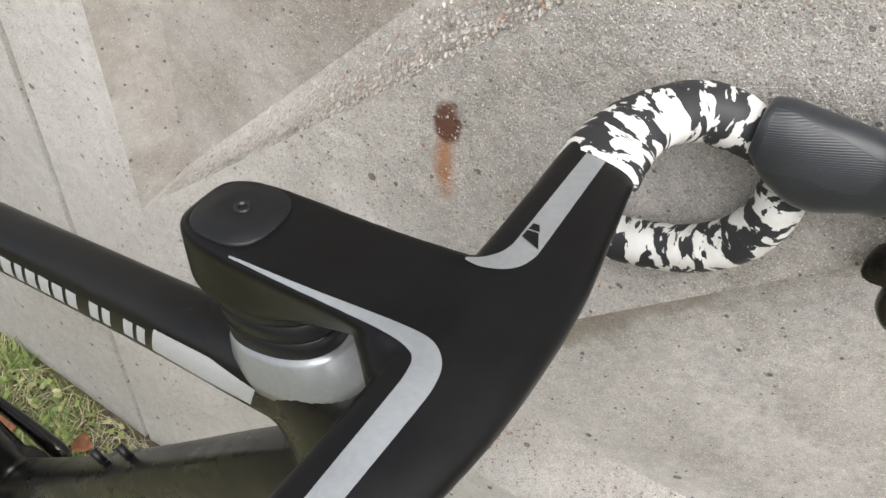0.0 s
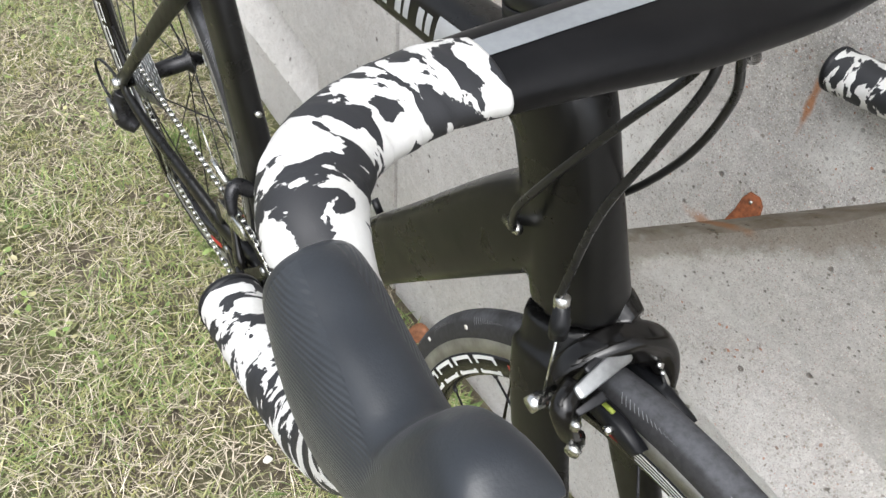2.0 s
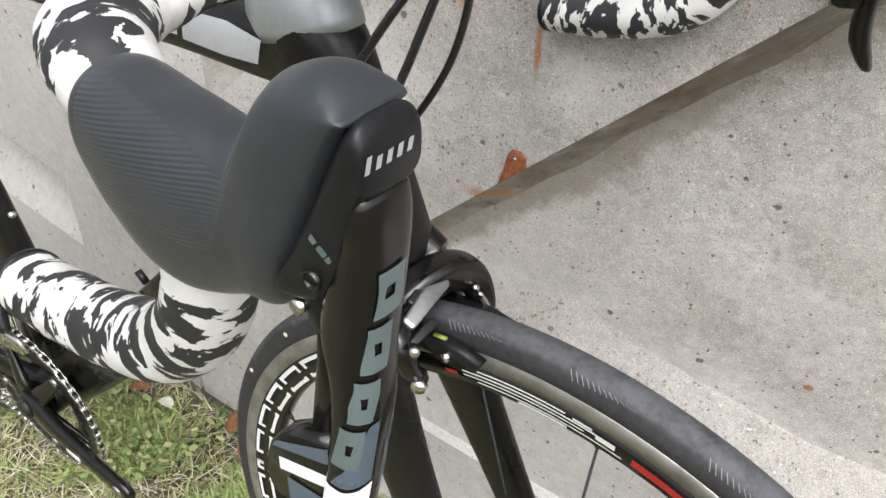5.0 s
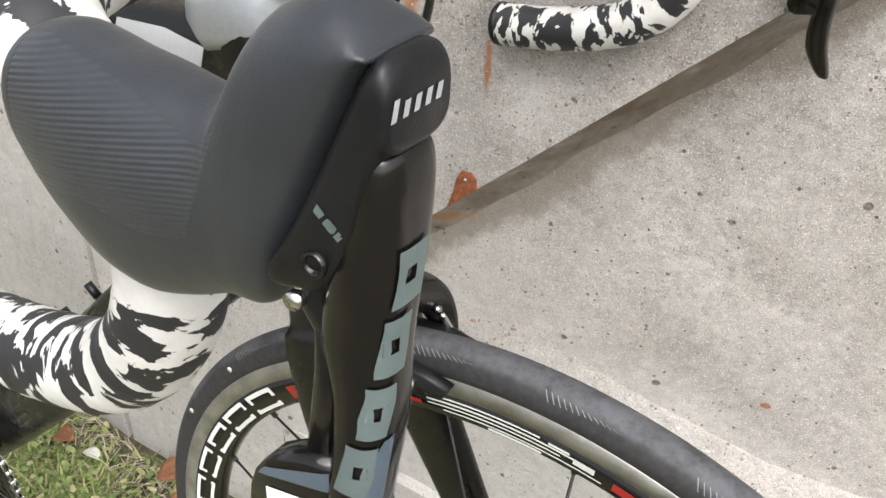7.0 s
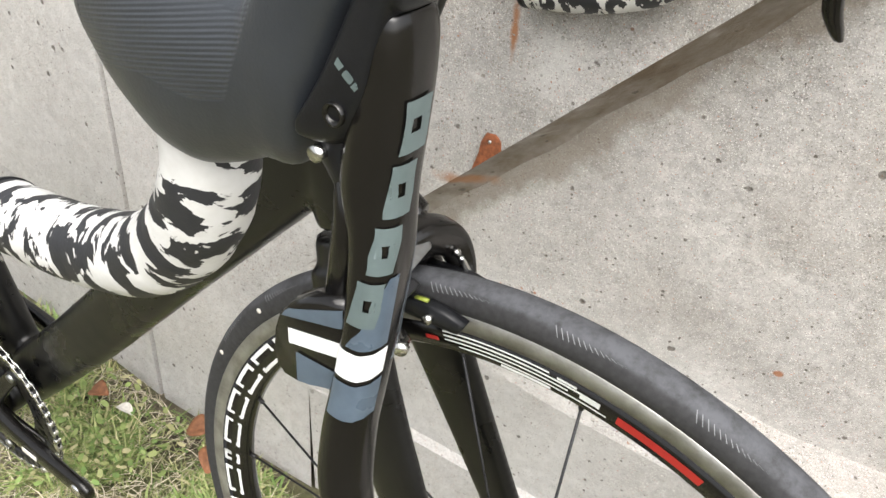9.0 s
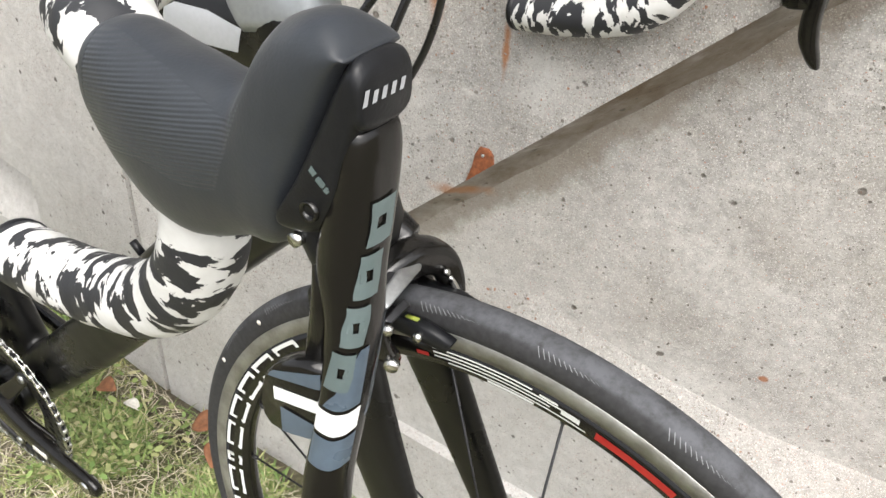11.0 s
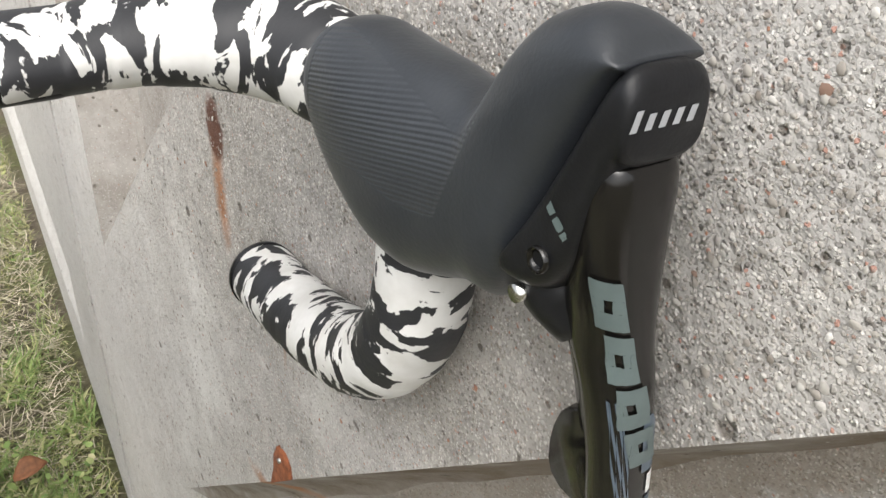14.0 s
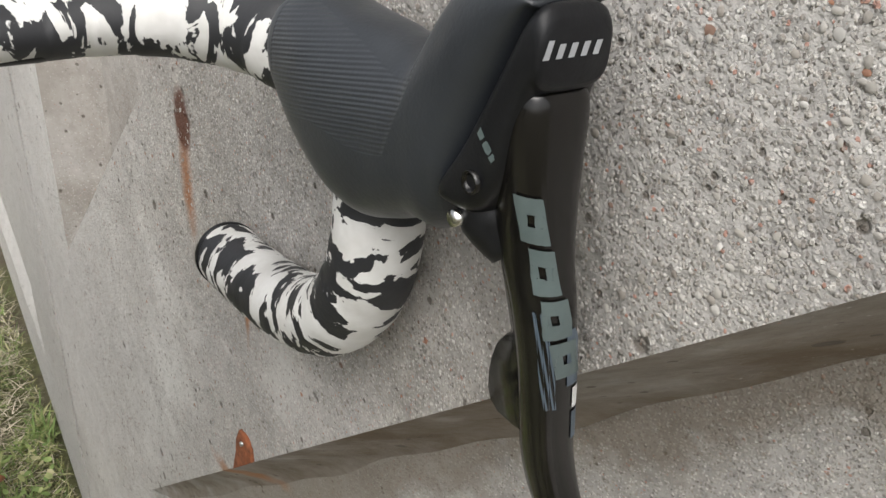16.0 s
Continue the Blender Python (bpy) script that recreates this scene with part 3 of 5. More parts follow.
def rust_tab():
    bm = bmesh.new()
    outline = [(-0.0155, -0.0290), (0.0125, -0.0015), (0.0115, 0.0070), (0.0060, 0.0125), (-0.0030, 0.0120), (-0.0075, 0.0030), (-0.0095, -0.0100)]
    prism(bm, outline, 0.003, "y", 0.0, 0.06)
    ob = part("rusty_tab", bm, RUST)
    ob.matrix_world = pose(-0.186, main_y(-0.186) - 0.001, 0.617, 0, 0, math.degrees(math.atan(0.09)))
    tagged(ob, "small rusty iron tab set in the concrete wall", "iron tab")
    bm = bmesh.new()
    rod(bm, (0.0015, -0.0028, 0.005), (0.0015, 0.001, 0.005), 0.0015, 10)
    part("rivet", bm, ALLOY, ob, "dull grey rivet").matrix_parent_inverse = Matrix()


rust_tab()

# ---- road bike ----
AX, AZ, RAX = 0.015, 0.336, -1.030
BBX, BBZ = -0.652, 0.245
bike = thing("road_bike", (-0.5, 0, 0), "matt black carbon road bike leaning on the concrete wall, no pedals", "bicycle")


AXIS = Vector((-0.287, 0, 0.958))
STEER = Matrix.Translation((-0.2, 0.001, 0.85)) @ Matrix.Rotation(radians(1.7), 4, AXIS) @ Matrix.Translation((0.2, -0.001, -0.85))


def steered(ob):
    """The fork, bar and front wheel stand turned slightly to the left."""
    ob.matrix_basis = STEER @ ob.matrix_basis
    return ob


def tube_form(bm, rows, steps=8, n=24, p=2.4):
    """A moulded tube: rows of x, y, z, half depth, half width; depth lies in the bike's plane, across the tube."""
    rows = catmull(rows, steps)
    rings = []
    for i, r in enumerate(rows):
        d = Vector(rows[min(i + 1, len(rows) - 1)][:3] - rows[max(i - 1, 0)][:3]).normalized()
        side = Vector((0, 1, 0))
        side = (side - d * side.dot(d)).normalized()
        rings.append(ring(r[:3], d.cross(side) * r[3], side * r[4], n, p))
    loft(bm, rings)


def moulded_frame():
    bm = bmesh.new()
    # head tube
    tube_form(bm, [(-0.1845, 0, 0.822, 0.026, 0.0235), (-0.177, 0, 0.805, 0.034, 0.0245), (-0.163, 0, 0.765, 0.036, 0.0225), (-0.147, 0, 0.715, 0.037, 0.0235), (-0.133, 0, 0.672, 0.036, 0.026)])
    # top tube
    tube_form(bm, [(-0.165, -0.002, 0.800, 0.022, 0.021), (-0.215, -0.002, 0.8005, 0.0225, 0.0205), (-0.30, -0.002, 0.798, 0.0205, 0.0182), (-0.45, -0.002, 0.790, 0.019, 0.0165), (-0.60, -0.001, 0.780, 0.0185, 0.0160), (-0.775, 0, 0.768, 0.021, 0.0155)], p=3.0)
    # down tube
    tube_form(bm, [(-0.145, 0, 0.735, 0.030, 0.022), (-0.20, 0, 0.688, 0.035, 0.0225), (-0.33, 0, 0.556, 0.033, 0.023), (-0.49, 0, 0.395, 0.033, 0.025), (-0.64, 0, 0.254, 0.034, 0.030)], p=3.0)
    # seat tube
    tube_form(bm, [(-0.652, 0, 0.254, 0.034, 0.024), (-0.672, 0, 0.35, 0.036, 0.019), (-0.697, 0, 0.48, 0.034, 0.016), (-0.728, 0, 0.61, 0.033, 0.015), (-0.768, 0, 0.745, 0.030, 0.015), (-0.778, 0, 0.785, 0.028, 0.014)], p=2.8)
    # bottom bracket shell
    tube_form(bm, [(BBX, -0.043, BBZ, 0.026, 0.026), (BBX, 0.043, BBZ, 0.026, 0.026)])
    rod(bm, (BBX, -0.043, BBZ), (BBX, 0.043, BBZ), 0.027, 24)
    for s in (-1, 1):
        tube_form(bm, [(-0.735, s * 0.008, 0.635, 0.020, 0.010), (-0.775, s * 0.024, 0.59, 0.014, 0.0085), (-0.88, s * 0.045, 0.485, 0.011, 0.007), (-0.99, s * 0.062, 0.375, 0.010, 0.006), (RAX, s * 0.066, 0.338, 0.013, 0.005)])
        tube_form(bm, [(-0.655, s * 0.026, 0.243, 0.022, 0.012), (-0.73, s * 0.040, 0.254, 0.019, 0.009), (-0.82, s * 0.052, 0.285, 0.015, 0.008), (-0.95, s * 0.064, 0.315, 0.012, 0.007), (RAX, s * 0.067, 0.335, 0.013, 0.005)])
    ob = fuse(part("frame", bm, FRAME, bike, "matt black moulded carbon frame"), 0.0032, 5)
    return ob


frame_ob = moulded_frame()

# marks on the top tube: one bar for each sign, slanted like them
for x0, x1 in ((-0.3905, -0.3805), (-0.3785, -0.3715), (-0.3695, -0.3605), (-0.3585, -0.3495), (-0.3475, -0.3385), (-0.3365, -0.3275), (-0.3185, -0.3105), (-0.3085, -0.3015), (-0.2925, -0.2845), (-0.2825, -0.2755)):
    z0 = 0.8020 + 0.055 * (x0 + 0.268)
    decal("letter_bar", [((x0 - 0.0017, z0 - 0.0075), (x1 - 0.0028, z0 - 0.0075), (x1 + 0.0006, z0 + 0.0075), (x0 + 0.0017, z0 + 0.0075))], "y", -0.10, frame_ob, PALE_SILVER, frame_ob, way=1, label="silver block mark", cell=0.002)
for shape in ([((-0.2735, 0.7925), (-0.236, 0.7920), (-0.230, 0.8145), (-0.2685, 0.8125)), ((-0.236, 0.7920), (-0.205, 0.7945), (-0.200, 0.8105), (-0.230, 0.8145))], [((-0.449, 0.783), (-0.3985, 0.787), (-0.394, 0.8055), (-0.4445, 0.8015)), ((-0.640, 0.7735), (-0.449, 0.783), (-0.4445, 0.8015), (-0.637, 0.7835))]):
    decal("tube_flash", shape, "y", -0.10, frame_ob, PALE_SILVER, frame_ob, way=1, label="pale silver lacquer flash")


def collar():
    """Headset cover and the stack of shaped spacers."""
    f = Vector((0.958, 0, 0.287))
    base = Vector((-0.190, 0, 0.820))
    bm = bmesh.new()
    rows = [(-0.009, 0.0394, 0.0262), (-0.002, 0.0395, 0.0264), (0.007, 0.0385, 0.0255), (0.015, 0.0365, 0.0238), (0.0185, 0.0350, 0.0225)]
    loft(bm, [ring(base + AXIS * h, f * a, Vector((0, b, 0)), 40, 2.3) for h, a, b in rows])
    part("head_cover", bm, SILVER_PAINT, bike, "silver grey painted headset cover")
    h = 0.0186
    for t in (0.0105, 0.0105, 0.0105):
        bm = bmesh.new()
        loft(bm, [ring(base + AXIS * (h + a), f * (0.0345 - r), Vector((0, 0.0218 - r, 0)), 40, 2.3) for a, r in ((0.0001, 0.0009), (0.0008, 0.0), (t - 0.0008, 0.0), (t - 0.0001, 0.0009))])
        steered(part("spacer", bm, PLASTIC, bike))
        h += t


collar()


def cockpit():
    bm = bmesh.new()
    # wing
    rows = []
    for y, xc, zc, ch, th in ((-0.140, -0.0980, 0.9002, 0.0185, 0.0086), (-0.115, -0.0965, 0.9014, 0.0203, 0.0090), (-0.08, -0.0930, 0.9028, 0.0223, 0.0102), (-0.04, -0.0898, 0.9035, 0.0248, 0.0118), (0.0, -0.0892, 0.9042, 0.0258, 0.0122)):
        rows.append((y, xc, zc, ch, th))
    rows = rows + [(-y, xc, zc, ch, th) for y, xc, zc, ch, th in rows[-2::-1]]
    rows = catmull(rows, 6)
    loft(bm, [ring((xc, y, zc), (ch, 0, -0.12 * ch), (0.1 * th, 0, th), 32, 2.7) for y, xc, zc, ch, th in rows])
    # stem: a flat top with chamfered edges over flanks that draw in towards the spacers
    rows = catmull([(-0.2400, 0.9010, 0.8700, 0.0105, 0.0095), (-0.2365, 0.9035, 0.8672, 0.0168, 0.0158), (-0.228, 0.9047, 0.8650, 0.0222, 0.0205), (-0.214, 0.9060, 0.8640, 0.0252, 0.0220), (-0.195, 0.9077, 0.8660, 0.0262, 0.0205), (-0.165, 0.9105, 0.8765, 0.0266, 0.0172), (-0.135, 0.9138, 0.8865, 0.0278, 0.0170), (-0.095, 0.9168, 0.8910, 0.0325, 0.0240)], 6)
    rings = []
    for x, top, low, wt, wb in rows:
        half = [(wt - 0.0040, top), (wt - 0.0012, top - 0.0012), (wt, top - 0.0042), (wt + (wb - wt) * 0.3, top + (low - top) * 0.42), (wt + (wb - wt) * 0.75, top + (low - top) * 0.78), (wb, low + 0.0025), (wb - 0.0025, low)]
        rings.append([Vector((x, y - 0.003, z)) for y, z in half] + [Vector((x, -y - 0.003, z)) for y, z in half[::-1]])
    loft(bm, rings)
    # blends between stem and wing
    for s, back, deep in ((-1, 0.014, 0.016), (1, 0.004, 0.009)):
        loft(bm, [ring((-0.108 - back * t + (0.004 if s > 0 else 0.0), s * (0.045 - 0.019 * t), 0.9015), (deep - 0.006 + 0.006 * t, 0, 0), (0, 0, 0.011), 16, 2.6) for t in (0.0, 0.5, 1.0)])
    ob = steered(part("handlebar", bm, COCKPIT, bike, "matt black one-piece aero handlebar and stem"))
    fuse(ob, 0.0016, 6)
    bm = bmesh.new()
    loft(bm, [ring((-0.2145, -0.003, 0.9048 + a), (k * 0.0205, 0, 0.10 * k * 0.0205), (0, k * 0.0208, 0), 40, 2.7) for a, k in ((0.0, 1.0), (0.0016, 1.0), (0.0026, 0.95), (0.0029, 0.5))])
    part("top_cap", bm, PLASTIC, ob, "black oval plastic cap")
    bm = bmesh.new()
    revolve(bm, [(0.0001, -0.001), (0.0021, -0.001), (0.0022, 0.0009), (0.0036, 0.0012), (0.0042, 0.0006), (0.0044, -0.0012)], 20)
    bolt = part("cap_bolt", bm, DARK_ALLOY, ob, "black cap bolt with hexagon socket")
    bolt.matrix_basis = pose(-0.2150, -0.001, 0.9076, 84, 0, 90)
    # stripes, rounded where they turn from the stem into the wing
    for path in ([(-0.2005, -0.0266, 0.0004), (-0.150, -0.0264, 0.0016), (-0.118, -0.0262, 0.0032), (-0.1055, -0.0278, 0.0046), (-0.0992, -0.0325, 0.0055), (-0.0968, -0.0400, 0.0058), (-0.0966, -0.055, 0.0057), (-0.0995, -0.121, 0.0050)],
                 [(-0.1140, 0.0212, 0.0008), (-0.1060, 0.0235, 0.0036), (-0.0995, 0.0285, 0.0051), (-0.0963, 0.0365, 0.0056), (-0.0960, 0.050, 0.0056), (-0.0985, 0.121, 0.0050)]):
        line = [np.array(r) for r in catmull(path, 5)]
        sides = []
        for i, r in enumerate(line):
            d = line[min(i + 1, len(line) - 1)][:2] - line[max(i - 1, 0)][:2]
            d = d / np.linalg.norm(d)
            off = np.array((-d[1], d[0])) * r[2]
            sides.append((r[:2] - off, r[:2] + off))
        decal("stripe", [(a[0], a[1], b[1], b[0]) for a, b in zip(sides, sides[1:])], "z", 1.0, ob, SILVER_PAINT, ob, label="silver grey stripe", cell=0.002)
    mark = [((-0.1005, 0.0455), (-0.0912, 0.0425), (-0.0955, 0.0515), (-0.1004, 0.0505)), ((-0.1004, 0.0515), (-0.0955, 0.0525), (-0.0975, 0.0565), (-0.1003, 0.0560))]
    decal("emblem", mark, "z", 1.0, ob, COCKPIT, ob, lift=0.0008, label="small black wedge emblem", cell=0.002)
    return ob


cockpit()


def bar_tape(s):
    """Wound tape from the wing round the bend, under the hood and along the drop."""
    y, up = s * 0.2125 + 0.0035, 0.0012 * s
    path = [(-0.0970, s * 0.121 + 0.001, 0.9010, 0.0218, 0.0106), (-0.0975, s * 0.142 + 0.001, 0.9014, 0.0208, 0.0112), (-0.0945, s * 0.162, 0.9016 + up, 0.0194, 0.0124), (-0.0865, s * 0.182, 0.9018 + up, 0.0180, 0.0140), (-0.0725, s * (0.1995 if s > 0 else 0.1975), 0.9012 + up, 0.0176, 0.0160), (-0.0540, s * (0.2075 if s > 0 else 0.2050) - 0.001, 0.8992 + up, 0.0162, 0.0162),
            (-0.0350, s * (0.2105 if s > 0 else 0.2085), 0.8900 + up, 0.0132, 0.0135), (-0.0190, y, 0.8750 + up, 0.0135, 0.0135), (-0.0155, y, 0.8560, 0.0142, 0.0145), (-0.0192, y, 0.8345, 0.0150, 0.0150), (-0.0325, y, 0.8120, 0.0152, 0.0152), (-0.0560, y, 0.7930, 0.0152, 0.0152), (-0.0880, y, 0.7812, 0.0151, 0.0151), (-0.1220, y, 0.7742, 0.0150, 0.0150), (-0.1510, y, 0.7705, 0.0150, 0.0150)]
    rows = catmull(path, 16)
    bm = bmesh.new()
    lay = bm.verts.layers.float.new("along")
    run, rings, n = 0.0, [], 40
    fr = frames_along([r[:3] for r in rows])
    pitch = 0.0165
    for i, (r, (p, u, v)) in enumerate(zip(rows, fr)):
        if i:
            run += float(np.linalg.norm(r[:3] - rows[i - 1][:3]))
        pts = []
        for j in range(n):
            a = 2 * math.pi * j / n
            lap = (run / pitch + s * j / n) % 1.0
            q = 1 + 0.032 * (1 - lap) * min(1, lap * 9) + 0.018 * noise.noise((run * 60, math.cos(a) * 1.3, math.sin(a) * 1.3 + s))
            pts.append(p + u * math.cos(a) * r[3] * q + v * math.sin(a) * r[4] * q)
        rings.append(pts)
    vs = loft(bm, rings)
    run = 0.0
    for i, row in enumerate(vs):
        if i:
            run += float(np.linalg.norm(rows[i][:3] - rows[i - 1][:3]))
        for j, w in enumerate(row):
            w[lay] = run + s * 0.5
    ob = steered(part("bar_tape", bm, TAPE, bike, "black and white camouflage bar tape"))
    bm = bmesh.new()
    end = Vector(rows[-1][:3])
    d = (end - Vector(rows[-3][:3])).normalized()
    tube(bm, [end - d * 0.002, end + d * 0.0015, end + d * 0.0035, end + d * 0.0042], [0.0158, 0.0156, 0.0136, 0.0075], 28)
    part("end_plug", bm, PLASTIC, ob, "black end plug")


for s in (-1, 1):
    bar_tape(s)


def brake_lever(s):
    """Hood, hard cover, lever blade and shift paddle; s is the side."""
    L = lambda x, y, z: (x, s * y, z - 0.9)
    # rubber hood: a grip with a waist and a bulbous horn in front; it toes out a little
    bm = bmesh.new()
    rows = catmull([(-0.0392, 0.9150, 0.8880, 0.0138, 0.0017), (-0.0368, 0.9187, 0.8846, 0.0155, 0.0020), (-0.0283, 0.9208, 0.8745, 0.0167, 0.0027), (-0.0201, 0.9204, 0.8690, 0.0175, 0.0033), (-0.0106, 0.9197, 0.8640, 0.0177, 0.0040), (0.0010, 0.9194, 0.8632, 0.0171, 0.0047), (0.0128, 0.9184, 0.8675, 0.0160, 0.0053), (0.0202, 0.9178, 0.8712, 0.0153, 0.0054), (0.0252, 0.9195, 0.8735, 0.0149, 0.0055), (0.0288, 0.9255, 0.8738, 0.0147, 0.0056), (0.0338, 0.9342, 0.8745, 0.0146, 0.0058), (0.0388, 0.9398, 0.8800, 0.0143, 0.0059), (0.0431, 0.9424, 0.8930, 0.0138, 0.0060), (0.0489, 0.9447, 0.9078, 0.0130, 0.0062), (0.0543, 0.9450, 0.9205, 0.0122, 0.0063), (0.0593, 0.9430, 0.9318, 0.0114, 0.0064), (0.0622, 0.9407, 0.9372, 0.0106, 0.0065), (0.0635, 0.9399, 0.9378, 0.0098, 0.0065)], 5)
    loft(bm, [ring(L(x, y, (a + b) / 2), (0, s * w, 0), (0, 0, (a - b) / 2), 48, 2.35) for x, a, b, w, y in rows])
    hood = part("brake_hood", bm, RUBBER[s], bike, "black rubber brake lever hood with fine ribs")
    hood.matrix_basis = pose(-0.0006 if s > 0 else -0.0017, 0.2032 if s > 0 else -0.2123, 0.902 if s > 0 else 0.892)
    steered(hood)
    # hard cover in front of the rubber
    bm = bmesh.new()
    rows = catmull([(0.0416, 0.8936, 0.8905, 0.0106), (0.0428, 0.8958, 0.8882, 0.0126), (0.0489, 0.9080, 0.8872, 0.0122), (0.0543, 0.9205, 0.8900, 0.0116), (0.0593, 0.9321, 0.8985, 0.0110), (0.0627, 0.9384, 0.9120, 0.0106), (0.0652, 0.9392, 0.9205, 0.0102), (0.0670, 0.9374, 0.9220, 0.0097), (0.0678, 0.9354, 0.9234, 0.0088)], 5)
    loft(bm, [ring(L(x, 0.0062, (a + b) / 2), (0, w, 0), (0, 0, (a - b) / 2), 40, 3.6) for x, a, b, w in rows])
    cover = part("lever_cover", bm, PLASTIC, hood, "satin black hard cover")
    # pivot pin in a sunk hole on each flank, and the reach screw behind it
    for q in (-1, 1):
        bm = bmesh.new()
        revolve(bm, [(0.0001, -0.0012), (0.0017, -0.0012), (0.0018, -0.0002), (0.0026, 0.0003), (0.0028, 0.0002), (0.0029, -0.001)], 20)
        pin = part("pivot_pin", bm, GLOSS, hood, "black pivot pin")
        pin.matrix_basis = pose(0.0535, s * (0.0062 + q * 0.0124), 0.8980 - 0.9, 0, 0, 0 if s * q > 0 else 180)
        bm = bmesh.new()
        rod(bm, L(0.0462, 0.0062 + q * 0.0070, 0.8852), L(0.0462, 0.0062 + q * 0.0108, 0.8852), 0.0021, 14)
        part("adjust_screw", bm, STEEL, hood, "steel reach screw")
    bm = bmesh.new()
    tube(bm, [L(0.0460, 0.0062, 0.8900), L(0.0485, 0.0062, 0.8845), L(0.0540, 0.0090, 0.8780)], [0.0085, 0.0085, 0.0065], 16, 4)
    part("lever_pivot", bm, PLASTIC, hood, "black pivot body under the cover")
    # blade
    rows = catmull([(0.9222, 0.0600, 0.0640, 0.0062, 0.0042), (0.9208, 0.0585, 0.0668, 0.0062, 0.0080), (0.915, 0.0568, 0.0680, 0.0062, 0.0093), (0.905, 0.0550, 0.0684, 0.0067, 0.0092), (0.892, 0.0520, 0.0686, 0.0084, 0.0087), (0.880, 0.0515, 0.0690, 0.0104, 0.0079), (0.866, 0.0562, 0.0700, 0.0128, 0.0077), (0.846, 0.0578, 0.0698, 0.0168, 0.0075), (0.830, 0.0572, 0.0692, 0.0200, 0.0074), (0.814, 0.0560, 0.0688, 0.0236, 0.0072), (0.799, 0.0574, 0.0706, 0.0274, 0.0070), (0.788, 0.0632, 0.0738, 0.0302, 0.0065), (0.7812, 0.0684, 0.0752, 0.0322, 0.0046), (0.7798, 0.0710, 0.0742, 0.0325, 0.0022)], 6)
    bm = bmesh.new()
    loft(bm, [ring(L((x0 + x1) / 2, y, z), ((x1 - x0) / 2, 0, 0), (0, w, 0), 28, 2.7) for z, x0, x1, y, w in rows])
    blade = part("lever_blade", bm, GLOSS, hood, "glossy carbon lever blade")
    # shift paddle
    bm = bmesh.new()
    outline = [(0.0352, 0.8320), (0.0370, 0.8375), (0.0410, 0.8425), (0.0470, 0.8463), (0.0530, 0.8485), (0.0600, 0.8490), (0.0605, 0.8200), (0.0530, 0.8175), (0.0430, 0.8155), (0.0378, 0.8165), (0.0352, 0.8200), (0.0345, 0.8260)]
    rings = []
    for d, k in ((-0.0045, 0.90), (-0.0032, 0.98), (0.0, 1.0), (0.0030, 0.97), (0.0042, 0.88)):
        rings.append([Vector(L((0.0525 if s > 0 else 0.0495) + (x - 0.048) * 0.92 * k, 0.0200 + d - (x - 0.048) * 0.12, 0.835 + (z - 0.832) * k)) for x, z in outline])
    loft(bm, rings)
    tube(bm, [L(0.0520, 0.009, 0.886), L(0.0535, 0.013, 0.868), L(0.0540, 0.0185, 0.845)], [0.0048, 0.0042, 0.0036], 12)
    paddle = part("shift_paddle", bm, GLOSS, hood, "black shift paddle")
    # markings
    wrap_decals(s, hood, blade, paddle, cover, L)
    return hood


def wrap_patch(name, pts, target, material, parent, label="", lift=0.0003):
    """A marking laid onto the nearest surface; pts is a grid of points."""
    bm = bmesh.new()
    grid = [[bm.verts.new(p) for p in row] for row in pts]
    for a, b in zip(grid, grid[1:]):
        for i in range(len(a) - 1):
            bm.faces.new((a[i], a[i + 1], b[i + 1], b[i]))
    ob = part(name, bm, material, parent, label)
    md = ob.modifiers.new("lay", "SHRINKWRAP")
    md.target, md.wrap_method, md.wrap_mode, md.offset = target, "NEAREST_SURFACEPOINT", "ABOVE_SURFACE", lift
    return ob


def quad(a, b, c, d, n=8):
    a, b, c, d = (Vector(v) for v in (a, b, c, d))
    return [[a.lerp(b, i / n).lerp(d.lerp(c, i / n), j / n) for j in range(n + 1)] for i in range(n + 1)]


def blade_y(z):
    return float(np.interp(z, [0.780, 0.799, 0.814, 0.830, 0.846, 0.866, 0.880, 0.905, 0.93], [0.0325, 0.0274, 0.0236, 0.0200, 0.0168, 0.0128, 0.0104, 0.0068, 0.0062]))


def blade_row(L, z, a0, a1, n):
    """Points round the blade at a height; angles from the outer flank over the front to the inner one."""
    return [Vector(L(0.0630 + 0.0125 * math.sin(a), blade_y(z) + 0.0125 * math.cos(a), z)) for a in np.linspace(a0, a1, n)]


